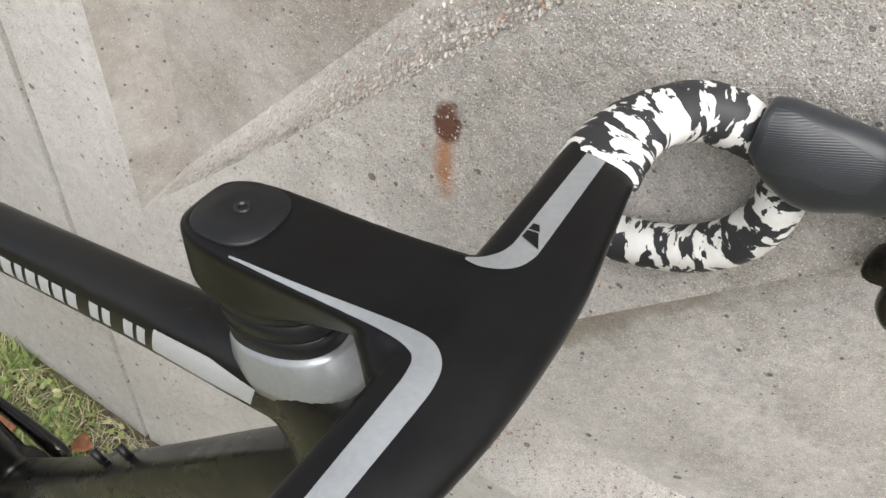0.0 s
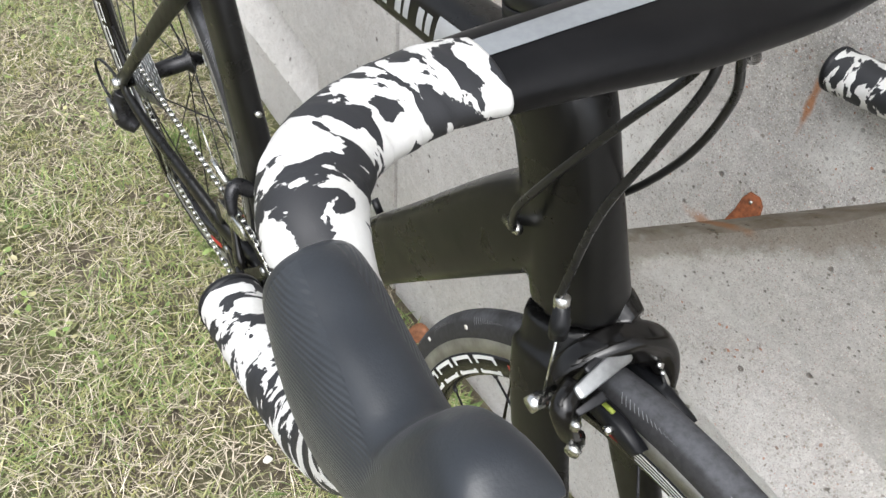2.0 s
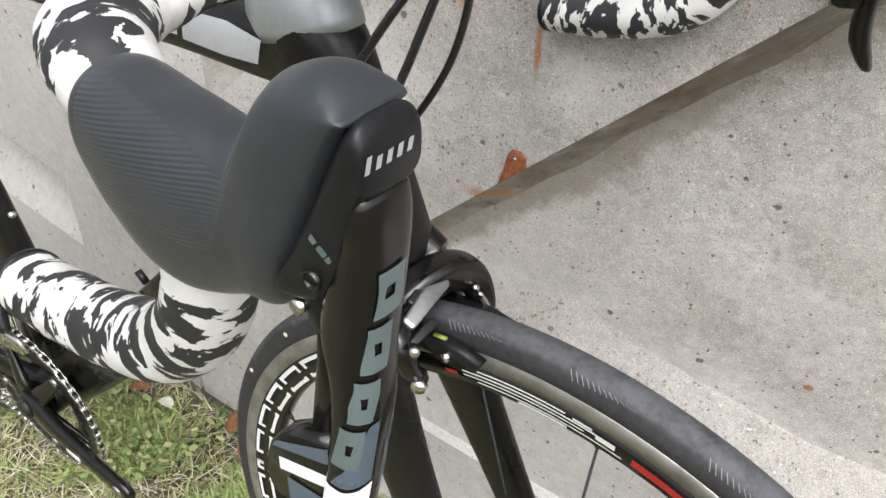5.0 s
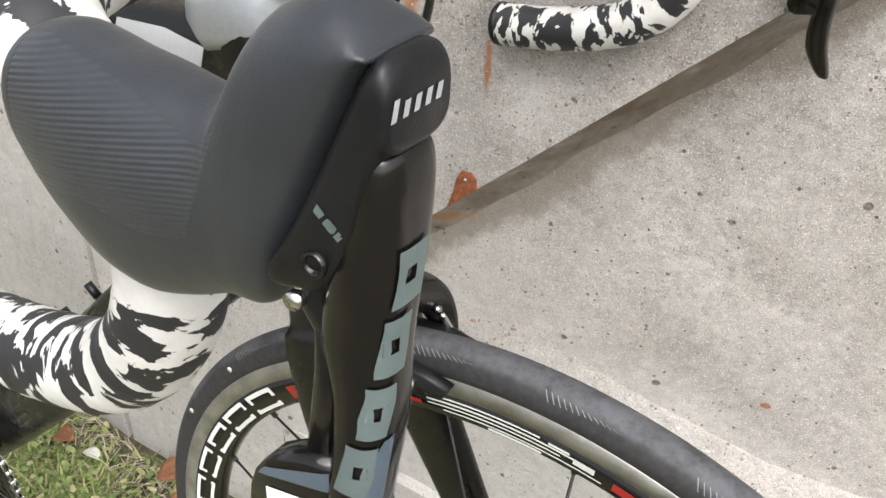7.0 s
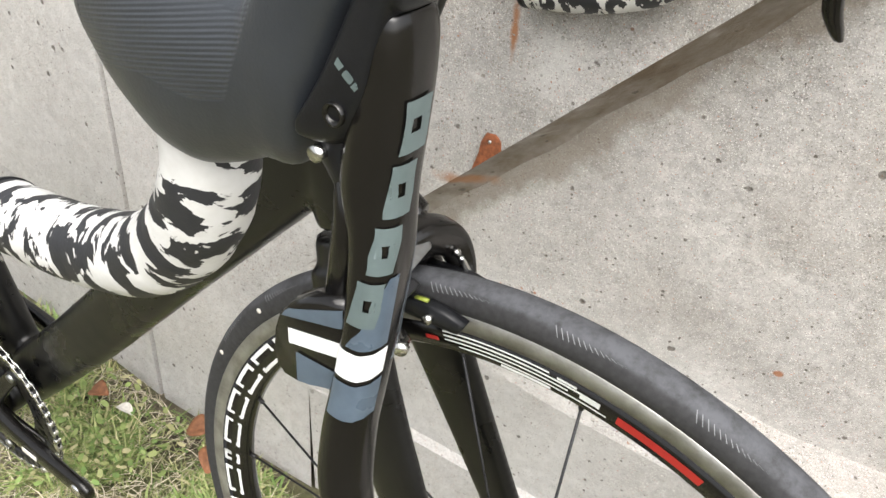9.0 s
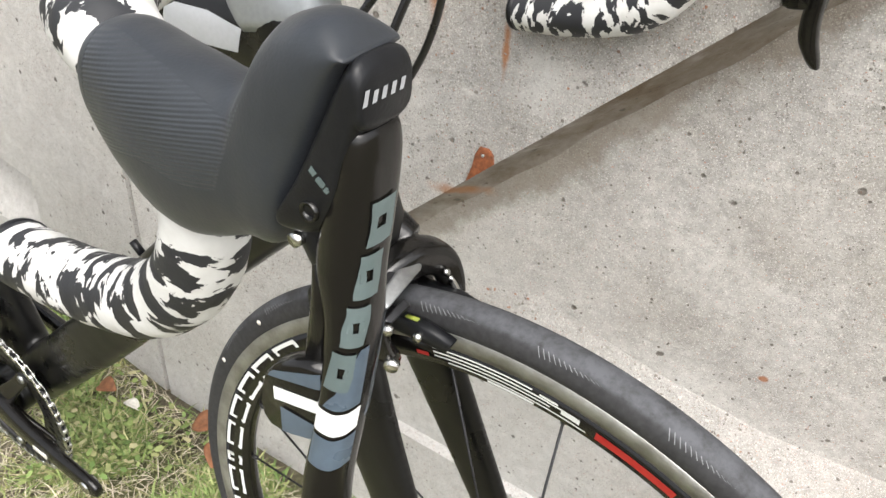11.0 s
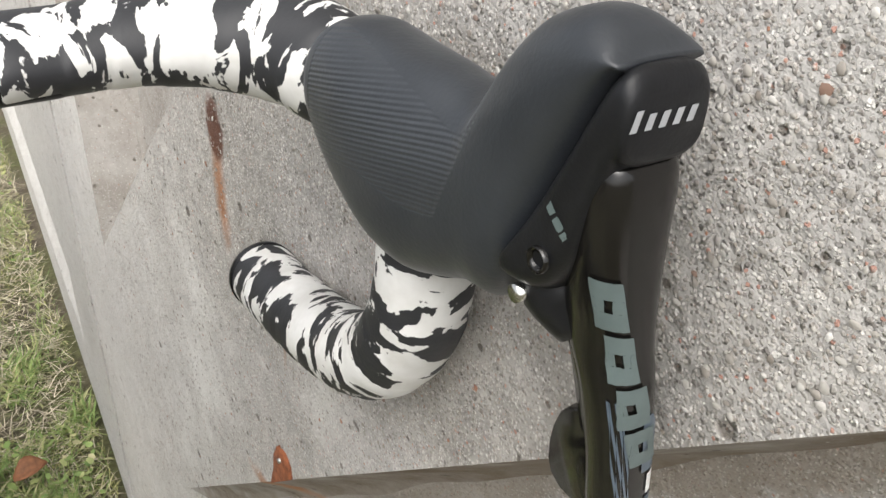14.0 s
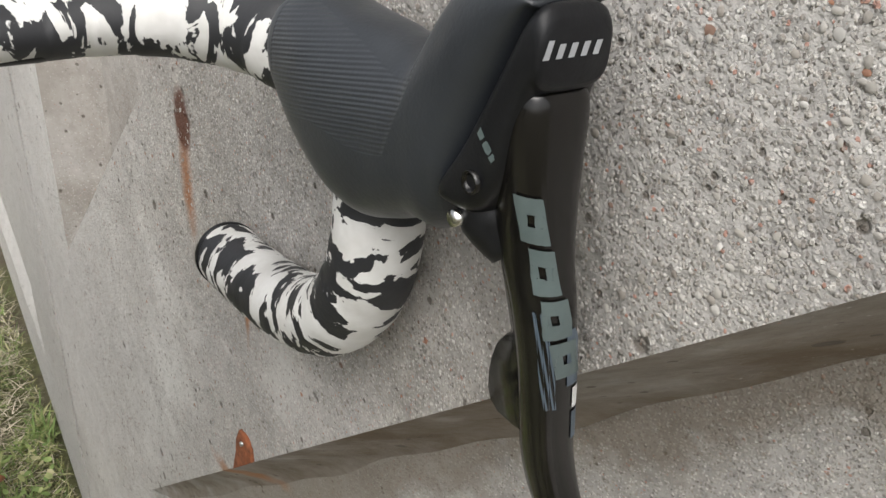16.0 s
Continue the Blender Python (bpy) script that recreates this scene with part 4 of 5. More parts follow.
def wrap_decals(s, hood, blade, paddle, cover, L):
    # grey signs that climb round the front of the blade, leaning block marks with a notch each
    for i in range(4):
        if s > 0:
            z1, mid = 0.8985 - i * 0.0132, 2.50 - 0.34 * i
        else:
            z1, mid = 0.8475 + (i + 1) * 0.0140, 0.42 + 0.34 * i
        for k0, k1, t0, t1 in ((0.0, 0.36, -1.0, 1.0), (0.36, 0.62, -1.0, -0.25), (0.36, 0.62, 0.30, 1.0), (0.62, 1.0, -1.0, 1.0)):
            rows = []
            for k in np.linspace(k0, k1, 4):
                z = z1 - 0.0118 * k
                turn = mid + 0.16 * (0.5 - k)
                rows.append(blade_row(L, z, turn + 0.46 * t0, turn + 0.46 * t1, 8))
            wrap_patch("lettering", rows, blade, LETTER_GREY, hood, "grey block marks", 0.0006)
    # white and blue-grey bands round the blade
    for z0, z1, mat, lab in ((0.8345, 0.8420, WHITE, "white band"), (0.8225, 0.8331, BLUE_GREY, "blue-grey band")):
        wrap_patch("band", [blade_row(L, z, -0.5, 1.2 if s > 0 else 1.5, 14) for z in np.linspace(z1, z0, 6)], blade, mat, hood, lab)
    wrap_patch("flash", [blade_row(L, z, 1.1 - 1.2 * (0.862 - z) / 0.019, 1.45, 8) for z in np.linspace(0.862, 0.8432, 8)], blade, BLUE_GREY, hood, "blue-grey flash")
    # thin grey lines that sweep down the inner flank
    for i in range(5):
        rows = [blade_row(L, z, 2.55 - 0.12 * i + -9.6 * (0.868 - z), 2.60 - 0.12 * i + -9.6 * (0.868 - z), 2) for z in np.linspace(0.868, 0.836, 8)]
        wrap_patch("sweep_line", rows, blade, BLUE_GREY, hood, "thin blue-grey line")
    # paddle marks, on the outer face
    face = lambda x: 0.0250 - (x - 0.0495) * 0.12
    for x0, x1, za, zb, zc, zd, mat, lab in ((0.0435, 0.0605, 0.8382, 0.8398, 0.8348, 0.8332, WHITE, "white stripe"), (0.0455, 0.0605, 0.8310, 0.8288, 0.8225, 0.8208, BLUE_GREY, "blue-grey square"), (0.0415, 0.0605, 0.8435, 0.8505, 0.8445, 0.8415, BLUE_GREY, "blue-grey field")):
        wrap_patch("paddle_mark", quad(L(x0, face(x0), za), L(x1, face(x1), zb), L(x1, face(x1), zc), L(x0, face(x0), zd)), paddle, mat, hood, lab)
    # name bars on the front edge of the cover
    for i in range(5):
        y0 = -0.0078 + i * 0.0032
        wide, tall = (0.0015, 0.0038) if i == 0 else (0.0016, 0.0029)
        wrap_patch("name_bar", [[Vector((0.0700, s * 0.0062 + y + (0.9335 - z) * -0.25, z - 0.9)) for y in np.linspace(y0, y0 + wide, 4)] for z in np.linspace(0.9292 + tall, 0.9292, 4)], cover, PALE_SILVER, hood, "pale block marks", 0.0002)
    # emblem on the flanks of the cover
    for q in (-1, 1):
        y = 0.0062 + q * 0.0150
        for d in (0.0, 0.0028):
            for m in (0.0, 0.0024):
                x, z = 0.0535 + d + m, 0.9098 - 0.9 * d + 0.0002 - m
                wrap_patch("emblem", quad(L(x, y, z), L(x + 0.0013, y, z + 0.0013), L(x + 0.0030, y, z - 0.0004), L(x + 0.0017, y, z - 0.0017), 4), cover, LETTER_GREY, hood, "small grey emblem", 0.0002)


for s in (-1, 1):
    brake_lever(s)


def fork():
    bm = bmesh.new()
    tube_form(bm, [(-0.133, 0, 0.668, 0.034, 0.027), (-0.126, 0, 0.652, 0.034, 0.034), (-0.118, 0, 0.634, 0.032, 0.038)])
    for s in (-1, 1):
        tube_form(bm, [(-0.124, s * 0.026, 0.650, 0.030, 0.012), (-0.113, s * 0.033, 0.618, 0.029, 0.0105), (-0.090, s * 0.039, 0.563, 0.027, 0.0095), (-0.058, s * 0.043, 0.493, 0.0225, 0.0085), (-0.022, s * 0.047, 0.415, 0.018, 0.0075), (0.012, s * 0.050, 0.345, 0.014, 0.006), (0.016, s * 0.050, 0.332, 0.012, 0.005)])
    fuse(steered(part("fork", bm, FRAME, bike, "matt black carbon fork with deep blades")), 0.0026, 4)


fork()


def arc_patch(bm, r0, r1, a0, a1, y, n=6):
    """A flat piece of a ring in the wheel's plane; angles in degrees forward of the top."""
    rows = []
    for i in range(n + 1):
        a = radians(a0 + (a1 - a0) * i / n)
        rows.append([bm.verts.new((r * math.sin(a), y(r), r * math.cos(a))) for r in (r0, r1)])
    for p, q in zip(rows, rows[1:]):
        bm.faces.new((p[0], p[1], q[1], q[0]))


ALLOY_DUST = plain("tread_dust", (0.22, 0.225, 0.235), 0.85, grain=300)


def wheel(name, x, label):
    flank = lambda r: float(np.interp(r, [0.2815, 0.286, 0.300, 0.3045, 0.3165], [0.0055, 0.0092, 0.0118, 0.0121, 0.0121]))
    bm = bmesh.new()
    prof = [(0.2815, 0.0), (0.2818, 0.0045), (0.286, 0.0092), (0.293, 0.0108), (0.3045, 0.0119)]
    revolve(bm, [(r, y) for r, y in prof] + [(0.3045, -0.0119)] + [(r, -y) for r, y in prof[:0:-1]], 160, closed=True)
    rim = part(name, bm, GLOSS, bike, label)
    rim.matrix_basis = pose(x, 0, AZ, 0, 0 if x > -0.5 else 143.6, 0)
    bm = bmesh.new()
    revolve(bm, [(0.3046, -0.0122), (0.3165, -0.0122), (0.3172, -0.0112), (0.3172, 0.0112), (0.3165, 0.0122), (0.3046, 0.0122)], 160, closed=True)
    part("brake_track", bm, TRACK, rim, "machined grey alloy brake track")
    bm = bmesh.new()
    pts = []
    for i in range(25):
        a = radians(-38 + 256 * i / 24)
        pts.append((0.3228 + 0.0134 * math.sin(a), 0.0131 * math.cos(a)))
    revolve(bm, pts, 220, closed=True)
    tyre = part("tyre", bm, TYRE, rim, "worn black road tyre with dusty tread")
    # slanting cuts in the shoulder of the tread, in groups
    bm = bmesh.new()
    for side in (-1, 1):
        for g in range(24):
            for j in range(13):
                a = radians(g * 15 + j * 0.62)
                w0, w1 = radians(50 - j * 0.9), radians(24 + j * 1.2)
                old = None
                for q in range(5):
                    w, da = w0 + (w1 - w0) * q / 4, 0.0111 * q / 4
                    rr, yy = 0.3228 + 0.01356 * math.sin(w), side * 0.01326 * math.cos(w)
                    now = [bm.verts.new((rr * math.sin(a + e), yy, rr * math.cos(a + e))) for e in (da, da + 0.0018)]
                    if old:
                        bm.faces.new((old[0], old[1], now[1], now[0]))
                    old = now
    tagged(part("tread_cuts", bm, ALLOY_DUST, rim, "fine slanting cuts in the tread"), kind="stuff")
    # hub, axle and skewer
    bm = bmesh.new()
    w = 0.050 if x > -0.5 else 0.060
    revolve(bm, [(0.006, -w), (0.0105, -w), (0.0105, -w + 0.012), (0.019, -w + 0.016), (0.0195, -w + 0.021), (0.0125, -w + 0.026), (0.0125, w - 0.026), (0.0195, w - 0.021), (0.019, w - 0.016), (0.0105, w - 0.012), (0.0105, w), (0.006, w)], 32, closed=True)
    part("hub", bm, DARK_ALLOY, rim, "black hub")
    # spokes with their nipples
    bm = bmesh.new()
    tube(bm, [(0, 0.0005, 0.0), (0, 0.0, 0.01), (0, 0, 0.262)], [0.0009, 0.0011, 0.0011], 6)
    tube(bm, [(0, 0, 0.262), (0, 0, 0.2625), (0, 0, 0.268)], [0.0011, 0.0021, 0.0021], 8)
    for i in range(20):
        s = 1 if i % 2 else -1
        a = i * 18.0 + 4.5
        b = bm.copy()
        ob = part("spoke", b, DARK_ALLOY, rim)
        hub_pt = Vector((0.018 * math.sin(radians(a + (70 if i % 4 < 2 else -70))), s * (w - 0.0185), 0.018 * math.cos(radians(a + (70 if i % 4 < 2 else -70)))))
        rim_pt = Vector((0.2826 * math.sin(radians(a)), s * 0.001, 0.2826 * math.cos(radians(a))))
        d = rim_pt - hub_pt
        ob.matrix_basis = Matrix.Translation(hub_pt) @ d.to_track_quat("Z", "Y").to_matrix().to_4x4() @ Matrix.Diagonal((1, 1, d.length / 0.268, 1))
    bm.free()
    # rim graphics on both flanks
    for side in (-1, 1):
        out = lambda r: side * (flank(r) + 0.00035)
        signs = []
        for turn in (0, 180):
            for i in range(8):
                if i == 2:
                    a0 = -104 + i * 8.4 + turn
                    w8 = 2.6
                else:
                    a0, w8 = -104 + i * 8.4 + turn + (0 if i < 2 else -3.5 if i > 2 else 0), 6.9
                signs.append((a0, a0 + w8))
        for a0, a1 in signs:
            bm = bmesh.new()
            for q in (((0.2992, 0.3026), a0, a1), ((0.2858, 0.2888), a0, a1), ((0.2858, 0.3026), a0, a0 + 0.95), ((0.2858, 0.3026), a1 - 0.95, a1)):
                arc_patch(bm, *q[0], q[1], q[2], out, 5)
            bmesh.ops.remove_doubles(bm, verts=bm.verts, dist=0.0012)
            part("rim_sign", bm, WHITE, rim, "white outlined block marks")
        for turn in (0, 180):
            for r0, r1, a0, a1 in ((0.3005, 0.3018, -14, 0.5), (0.2968, 0.2985, -14, 4.5), (0.2935, 0.2948, -14, 3.0), (0.2900, 0.2912, -12, 8.0), (0.2868, 0.2890, -6, 0.8), (0.2935, 0.2985, 4.5, 7.0), (0.2990, 0.3010, 1.5, 4.0)):
                bm = bmesh.new()
                arc_patch(bm, r0, r1, a0 + turn, a1 + turn, out, 8)
                part("rim_line", bm, WHITE, rim, "fine white line")
        for turn in (0, 180):
            for r0, r1, a0, a1 in ((0.2905, 0.2975, 9.2, 20), (0.2880, 0.2990, -38.5, -36.5), (0.2915, 0.2950, -17.0, -15.0)):
                bm = bmesh.new()
                arc_patch(bm, r0, r1, a0 + turn, a1 + turn, out, 10)
                part("rim_flash", bm, RED, rim, "red lacquer flash")
    return rim


front = wheel("front_wheel", AX, "deep black aluminium front wheel with white and red graphics")
steered(front)
rear = wheel("rear_wheel", RAX, "deep black aluminium rear wheel with white and red graphics")


def mark_dots():
    for a in (-47, -62):
        bm = bmesh.new()
        r = 0.3262
        arc = radians(a)
        rod(bm, (r * math.sin(arc), -0.0126, r * math.cos(arc)), (r * math.sin(arc), -0.0133, r * math.cos(arc)), 0.0022, 8)
        part("wear_mark", bm, SHELL, front, "small pale dot on the sidewall")


mark_dots()


def bar_between(bm, a, b, wide, thick, n=20, p=4.0):
    """A flat bar from a to b; wide and thick are its half axes, one pair for each end."""
    a, b = Vector(a), Vector(b)
    rows = [(-0.02, 0.55), (0.0, 0.85), (0.06, 1.0), (0.5, 1.0), (0.94, 1.0), (1.0, 0.85), (1.02, 0.55)]
    loft(bm, [ring(a.lerp(b, t), wide * k * (1.15 - 0.35 * t), thick * k, n, p) for t, k in rows])


def caliper():
    bm = bmesh.new()
    # arched body over the tyre, with a flat front
    rows = catmull([(-0.100, -0.036, 0.655, 0.008, 0.008), (-0.097, -0.024, 0.668, 0.010, 0.010), (-0.092, -0.004, 0.675, 0.0115, 0.012), (-0.088, 0.014, 0.674, 0.0115, 0.0125), (-0.083, 0.0285, 0.664, 0.0105, 0.0115), (-0.076, 0.0325, 0.649, 0.009, 0.009), (-0.067, 0.0275, 0.634, 0.006, 0.006)], 6)
    fr = frames_along([r[:3] for r in rows])
    loft(bm, [ring(p, u * r[3], v * r[4], 24, 3.2) for r, (p, u, v) in zip(rows, fr)])
    tube(bm, [(-0.136, 0.004, 0.682), (-0.115, 0.012, 0.684), (-0.098, 0.016, 0.680)], [0.020, 0.017, 0.011], 20, 4)
    ob = fuse(steered(part("brake_caliper", bm, GLOSS, bike, "glossy black front brake caliper")), 0.0012, 2)
    up, along = Vector((0.45, 0.10, 0.88)), Vector((0.88, 0.12, -0.45))
    bm = bmesh.new()
    bar_between(bm, (-0.083, -0.001, 0.6795), (-0.0765, -0.042, 0.6725), along * 0.0056, up * 0.0020)
    part("front_arm", bm, ALLOY, ob, "bright alloy brake arm")
    bm = bmesh.new()
    bar_between(bm, (-0.090, -0.006, 0.681), (-0.085, -0.030, 0.677), along * 0.0026, up * 0.0016)
    part("front_rib", bm, DARK_ALLOY, ob, "dark alloy rib beside the bright arm")
    bm = bmesh.new()
    bar_between(bm, (-0.070, -0.026, 0.668), (-0.070, -0.046, 0.664), along * 0.0030, up * 0.0018)
    part("quick_release", bm, DARK_ALLOY, ob, "dark alloy release lever")
    bm = bmesh.new()
    tube(bm, [(-0.084, -0.036, 0.668), (-0.078, -0.049, 0.664), (-0.073, -0.050, 0.655), (-0.071, -0.045, 0.640), (-0.070, -0.038, 0.632)], [0.0075, 0.0085, 0.0075, 0.0065, 0.0055], 16, 5)
    part("side_arm", bm, GLOSS, ob, "glossy black brake arm")
    bm = bmesh.new()
    tube(bm, [(-0.078, 0.031, 0.650), (-0.070, 0.029, 0.638), (-0.069, 0.024, 0.644)], [0.006, 0.0055, 0.0045], 14, 5)
    part("side_arm", bm, GLOSS, ob, "glossy black brake arm")
    bm = bmesh.new()
    tube(bm, [(-0.069, 0.020, 0.662), (-0.066, 0.0245, 0.650), (-0.064, 0.0235, 0.642)], [0.0018, 0.0026, 0.0018], 10, 4)
    part("return_spring", bm, STEEL, ob, "bright steel return spring")
    for s in (-1, 1):
        bm = bmesh.new()
        prism(bm, [(-0.100, 0.637), (-0.040, 0.641), (-0.036, 0.650), (-0.060, 0.653), (-0.102, 0.648)], 0.009, "y", s * 0.0195, 0.12)
        pad = part("brake_pad", bm, PLASTIC, ob, "black brake pad holder")
        bm = bmesh.new()
        rod(bm, (-0.060, s * 0.022, 0.645), (-0.060, s * 0.0285, 0.645), 0.0032, 14)
        part("pad_bolt", bm, STEEL, pad, "steel pad bolt")
        if s > 0:
            continue
        bm = bmesh.new()
        prism(bm, [(-0.074, 0.6505), (-0.064, 0.6525), (-0.064, 0.6540), (-0.074, 0.6520)], 0.003, "y", s * 0.020, 0.05)
        part("wear_strip", bm, YELLOW_GREEN, pad, "lime green strip")
    for a, b, r in (((-0.094, -0.040, 0.653), (-0.095, -0.060, 0.650), 0.0060), ((-0.067, -0.039, 0.634), (-0.063, -0.049, 0.6335), 0.0052), ((-0.066, -0.049, 0.667), (-0.060, -0.056, 0.670), 0.0034), ((-0.078, 0.021, 0.661), (-0.071, 0.021, 0.664), 0.0026)):
        bm = bmesh.new()
        a, b = np.array(a), np.array(b)
        tube(bm, [tuple(a), tuple(a + 0.55 * (b - a)), tuple(a + 0.57 * (b - a)), tuple(b)], [r * 0.75, r * 0.75, r, r * 0.9], 12)
        part("bolt", bm, STEEL, ob, "polished steel bolt")
    # cable barrel
    bm = bmesh.new()
    tube(bm, [(-0.101, -0.043, 0.7005), (-0.1015, -0.043, 0.7135), (-0.1018, -0.043, 0.714), (-0.103, -0.043, 0.7255)], [0.0058, 0.0062, 0.0056, 0.0048], 12)
    part("barrel_adjuster", bm, PLASTIC, ob, "black barrel adjuster")
    bm = bmesh.new()
    tube(bm, [(-0.1025, -0.043, 0.7155), (-0.104, -0.043, 0.7295), (-0.1042, -0.043, 0.731)], [0.0048, 0.0048, 0.003], 12)
    part("ferrule", bm, STEEL, ob, "bright steel ferrule")
    bm = bmesh.new()
    rod(bm, (-0.101, -0.043, 0.703), (-0.0945, -0.050, 0.652), 0.0009, 6)
    part("brake_wire", bm, STEEL, ob, "bare steel brake wire")


caliper()


def cables():
    for path in (
        [(-0.083, -0.002, 0.893), (-0.080, -0.008, 0.872), (-0.088, -0.020, 0.835), (-0.099, -0.033, 0.790), (-0.1038, -0.043, 0.729)],
        [(-0.084, -0.008, 0.893), (-0.086, -0.013, 0.876), (-0.104, -0.028, 0.842), (-0.134, -0.038, 0.790), (-0.155, -0.040, 0.752), (-0.165, -0.032, 0.725), (-0.180, -0.023, 0.716)],
        [(-0.083, 0.006, 0.893), (-0.083, 0.013, 0.876), (-0.090, 0.026, 0.846), (-0.108, 0.031, 0.800), (-0.141, 0.030, 0.748), (-0.178, 0.023, 0.710)],
        [(-0.085, 0.010, 0.892), (-0.084, 0.022, 0.878), (-0.098, 0.038, 0.862), (-0.130, 0.042, 0.852), (-0.160, 0.034, 0.846), (-0.186, 0.018, 0.838)],
    ):
        bm = bmesh.new()
        tube(bm, path, 0.0024, 10, 10)
        part("cable", bm, CABLE, bike, "black cable sleeve")
    for s in (-1, 1):
        bm = bmesh.new()
        tube(bm, [(-0.166, s * 0.030, 0.7235), (-0.176, s * 0.0255, 0.7175), (-0.188, s * 0.020, 0.711)], [0.0034, 0.0042, 0.004], 12)
        part("cable_port", bm, STEEL, bike, "bright cable stop")


cables()


def toothed(bm, r, teeth, y0, y1, inner, depth=0.0042):
    n = teeth * 4
    rings = []
    for y, k in ((y0, 0.6), (y0 * 0.7 + y1 * 0.3, 1), (y0 * 0.3 + y1 * 0.7, 1), (y1, 0.6)):
        rings.append([Vector(((r + depth * (k if i % 4 in (1, 2) else -0.3)) * math.sin(2 * math.pi * i / n), y, (r + depth * (k if i % 4 in (1, 2) else -0.3)) * math.cos(2 * math.pi * i / n))) for i in range(n)])
    hole = [[Vector((inner * math.sin(2 * math.pi * i / n), y, inner * math.cos(2 * math.pi * i / n))) for i in range(n)] for y in (y1, y0)]
    vs = loft(bm, rings + hole, caps=False)
    for i in range(n):
        bm.faces.new((vs[-1][i], vs[-1][(i + 1) % n], vs[0][(i + 1) % n], vs[0][i]))


CRANK = math.degrees(math.atan2(0.262 - 0.252, 0.17))


def crankset():
    bm = bmesh.new()
    toothed(bm, 0.1045, 52, -0.0475, -0.0440, 0.088)
    ring_ob = part("chainring", bm, DARK_ALLOY, bike, "black large chainring")
    ring_ob.matrix_basis = pose(BBX, 0, BBZ)
    bm = bmesh.new()
    toothed(bm, 0.0715, 36, -0.0400, -0.0370, 0.057)
    part("inner_chainring", bm, DARK_ALLOY, ring_ob, "black small chainring")
    bm = bmesh.new()
    for i in range(5):
        a = radians(72 * i + 90 + 6)
        c = Vector((math.cos(a), 0, -math.sin(a)))
        w = Vector((c.z, 0, -c.x))
        loft(bm, [ring(c * r + Vector((0, y, 0)), w * h, Vector((0, t, 0)), 16, 3) for r, y, h, t in ((0.012, -0.055, 0.017, 0.007), (0.035, -0.053, 0.012, 0.006), (0.060, -0.048, 0.009, 0.004), (0.078, -0.046, 0.009, 0.003), (0.092, -0.046, 0.008, 0.002))])
    part("spider", bm, GLOSS, ring_ob, "black five-armed crank spider")
    for i in range(5):
        a = radians(72 * i + 96)
        bm = bmesh.new()
        p = Vector((math.cos(a), 0, -math.sin(a))) * 0.0835
        rod(bm, p + Vector((0, -0.0505, 0)), p + Vector((0, -0.044, 0)), 0.0052, 14)
        part("chainring_bolt", bm, ALLOY, ring_ob, "alloy chainring bolt")
    d = Vector((math.cos(radians(6)), 0, -math.sin(radians(6))))
    w = Vector((d.z, 0, -d.x))
    bm = bmesh.new()
    rows = catmull([(-0.018, -0.058, 0.010, 0.006), (-0.010, -0.058, 0.018, 0.009), (0.012, -0.059, 0.020, 0.010), (0.05, -0.063, 0.0150, 0.0085), (0.11, -0.066, 0.0125, 0.0075), (0.155, -0.0675, 0.0128, 0.0068), (0.178, -0.068, 0.0125, 0.0066), (0.188, -0.068, 0.0085, 0.0055), (0.190, -0.068, 0.004, 0.003)], 6)
    loft(bm, [ring(d * r + Vector((0, y, 0)), w * h, Vector((0, t, 0)), 24, 2.6) for r, y, h, t in rows])
    arm = part("crank_arm", bm, GLOSS, ring_ob, "glossy black crank arm without pedal")
    bm = bmesh.new()
    p = d * 0.1725
    rod(bm, p + Vector((0, -0.0755, 0)), p + Vector((0, -0.0605, 0)), 0.0078, 20)
    part("pedal_thread", bm, STEEL, ring_ob, "bright pedal thread insert")
    bm = bmesh.new()
    loft(bm, [ring(d * r + Vector((0, -0.0742, 0)), w * 0.004, Vector((0, 0.0006, 0)), 12, 4) for r in (0.085, 0.108)])
    part("arm_mark", bm, SHELL, ring_ob, "pale mark on the crank arm")
    bm = bmesh.new()
    rod(bm, (0, -0.072, 0), (0, -0.05, 0), 0.0125, 24)
    part("crank_bolt", bm, DARK_ALLOY, ring_ob, "black crank bolt")
    # left arm, pointing back
    bm = bmesh.new()
    loft(bm, [ring(-d * r + Vector((0, -y, 0)), w * h, Vector((0, t, 0)), 24, 2.6) for r, y, h, t in rows])
    part("crank_arm", bm, GLOSS, ring_ob, "glossy black crank arm without pedal")


crankset()


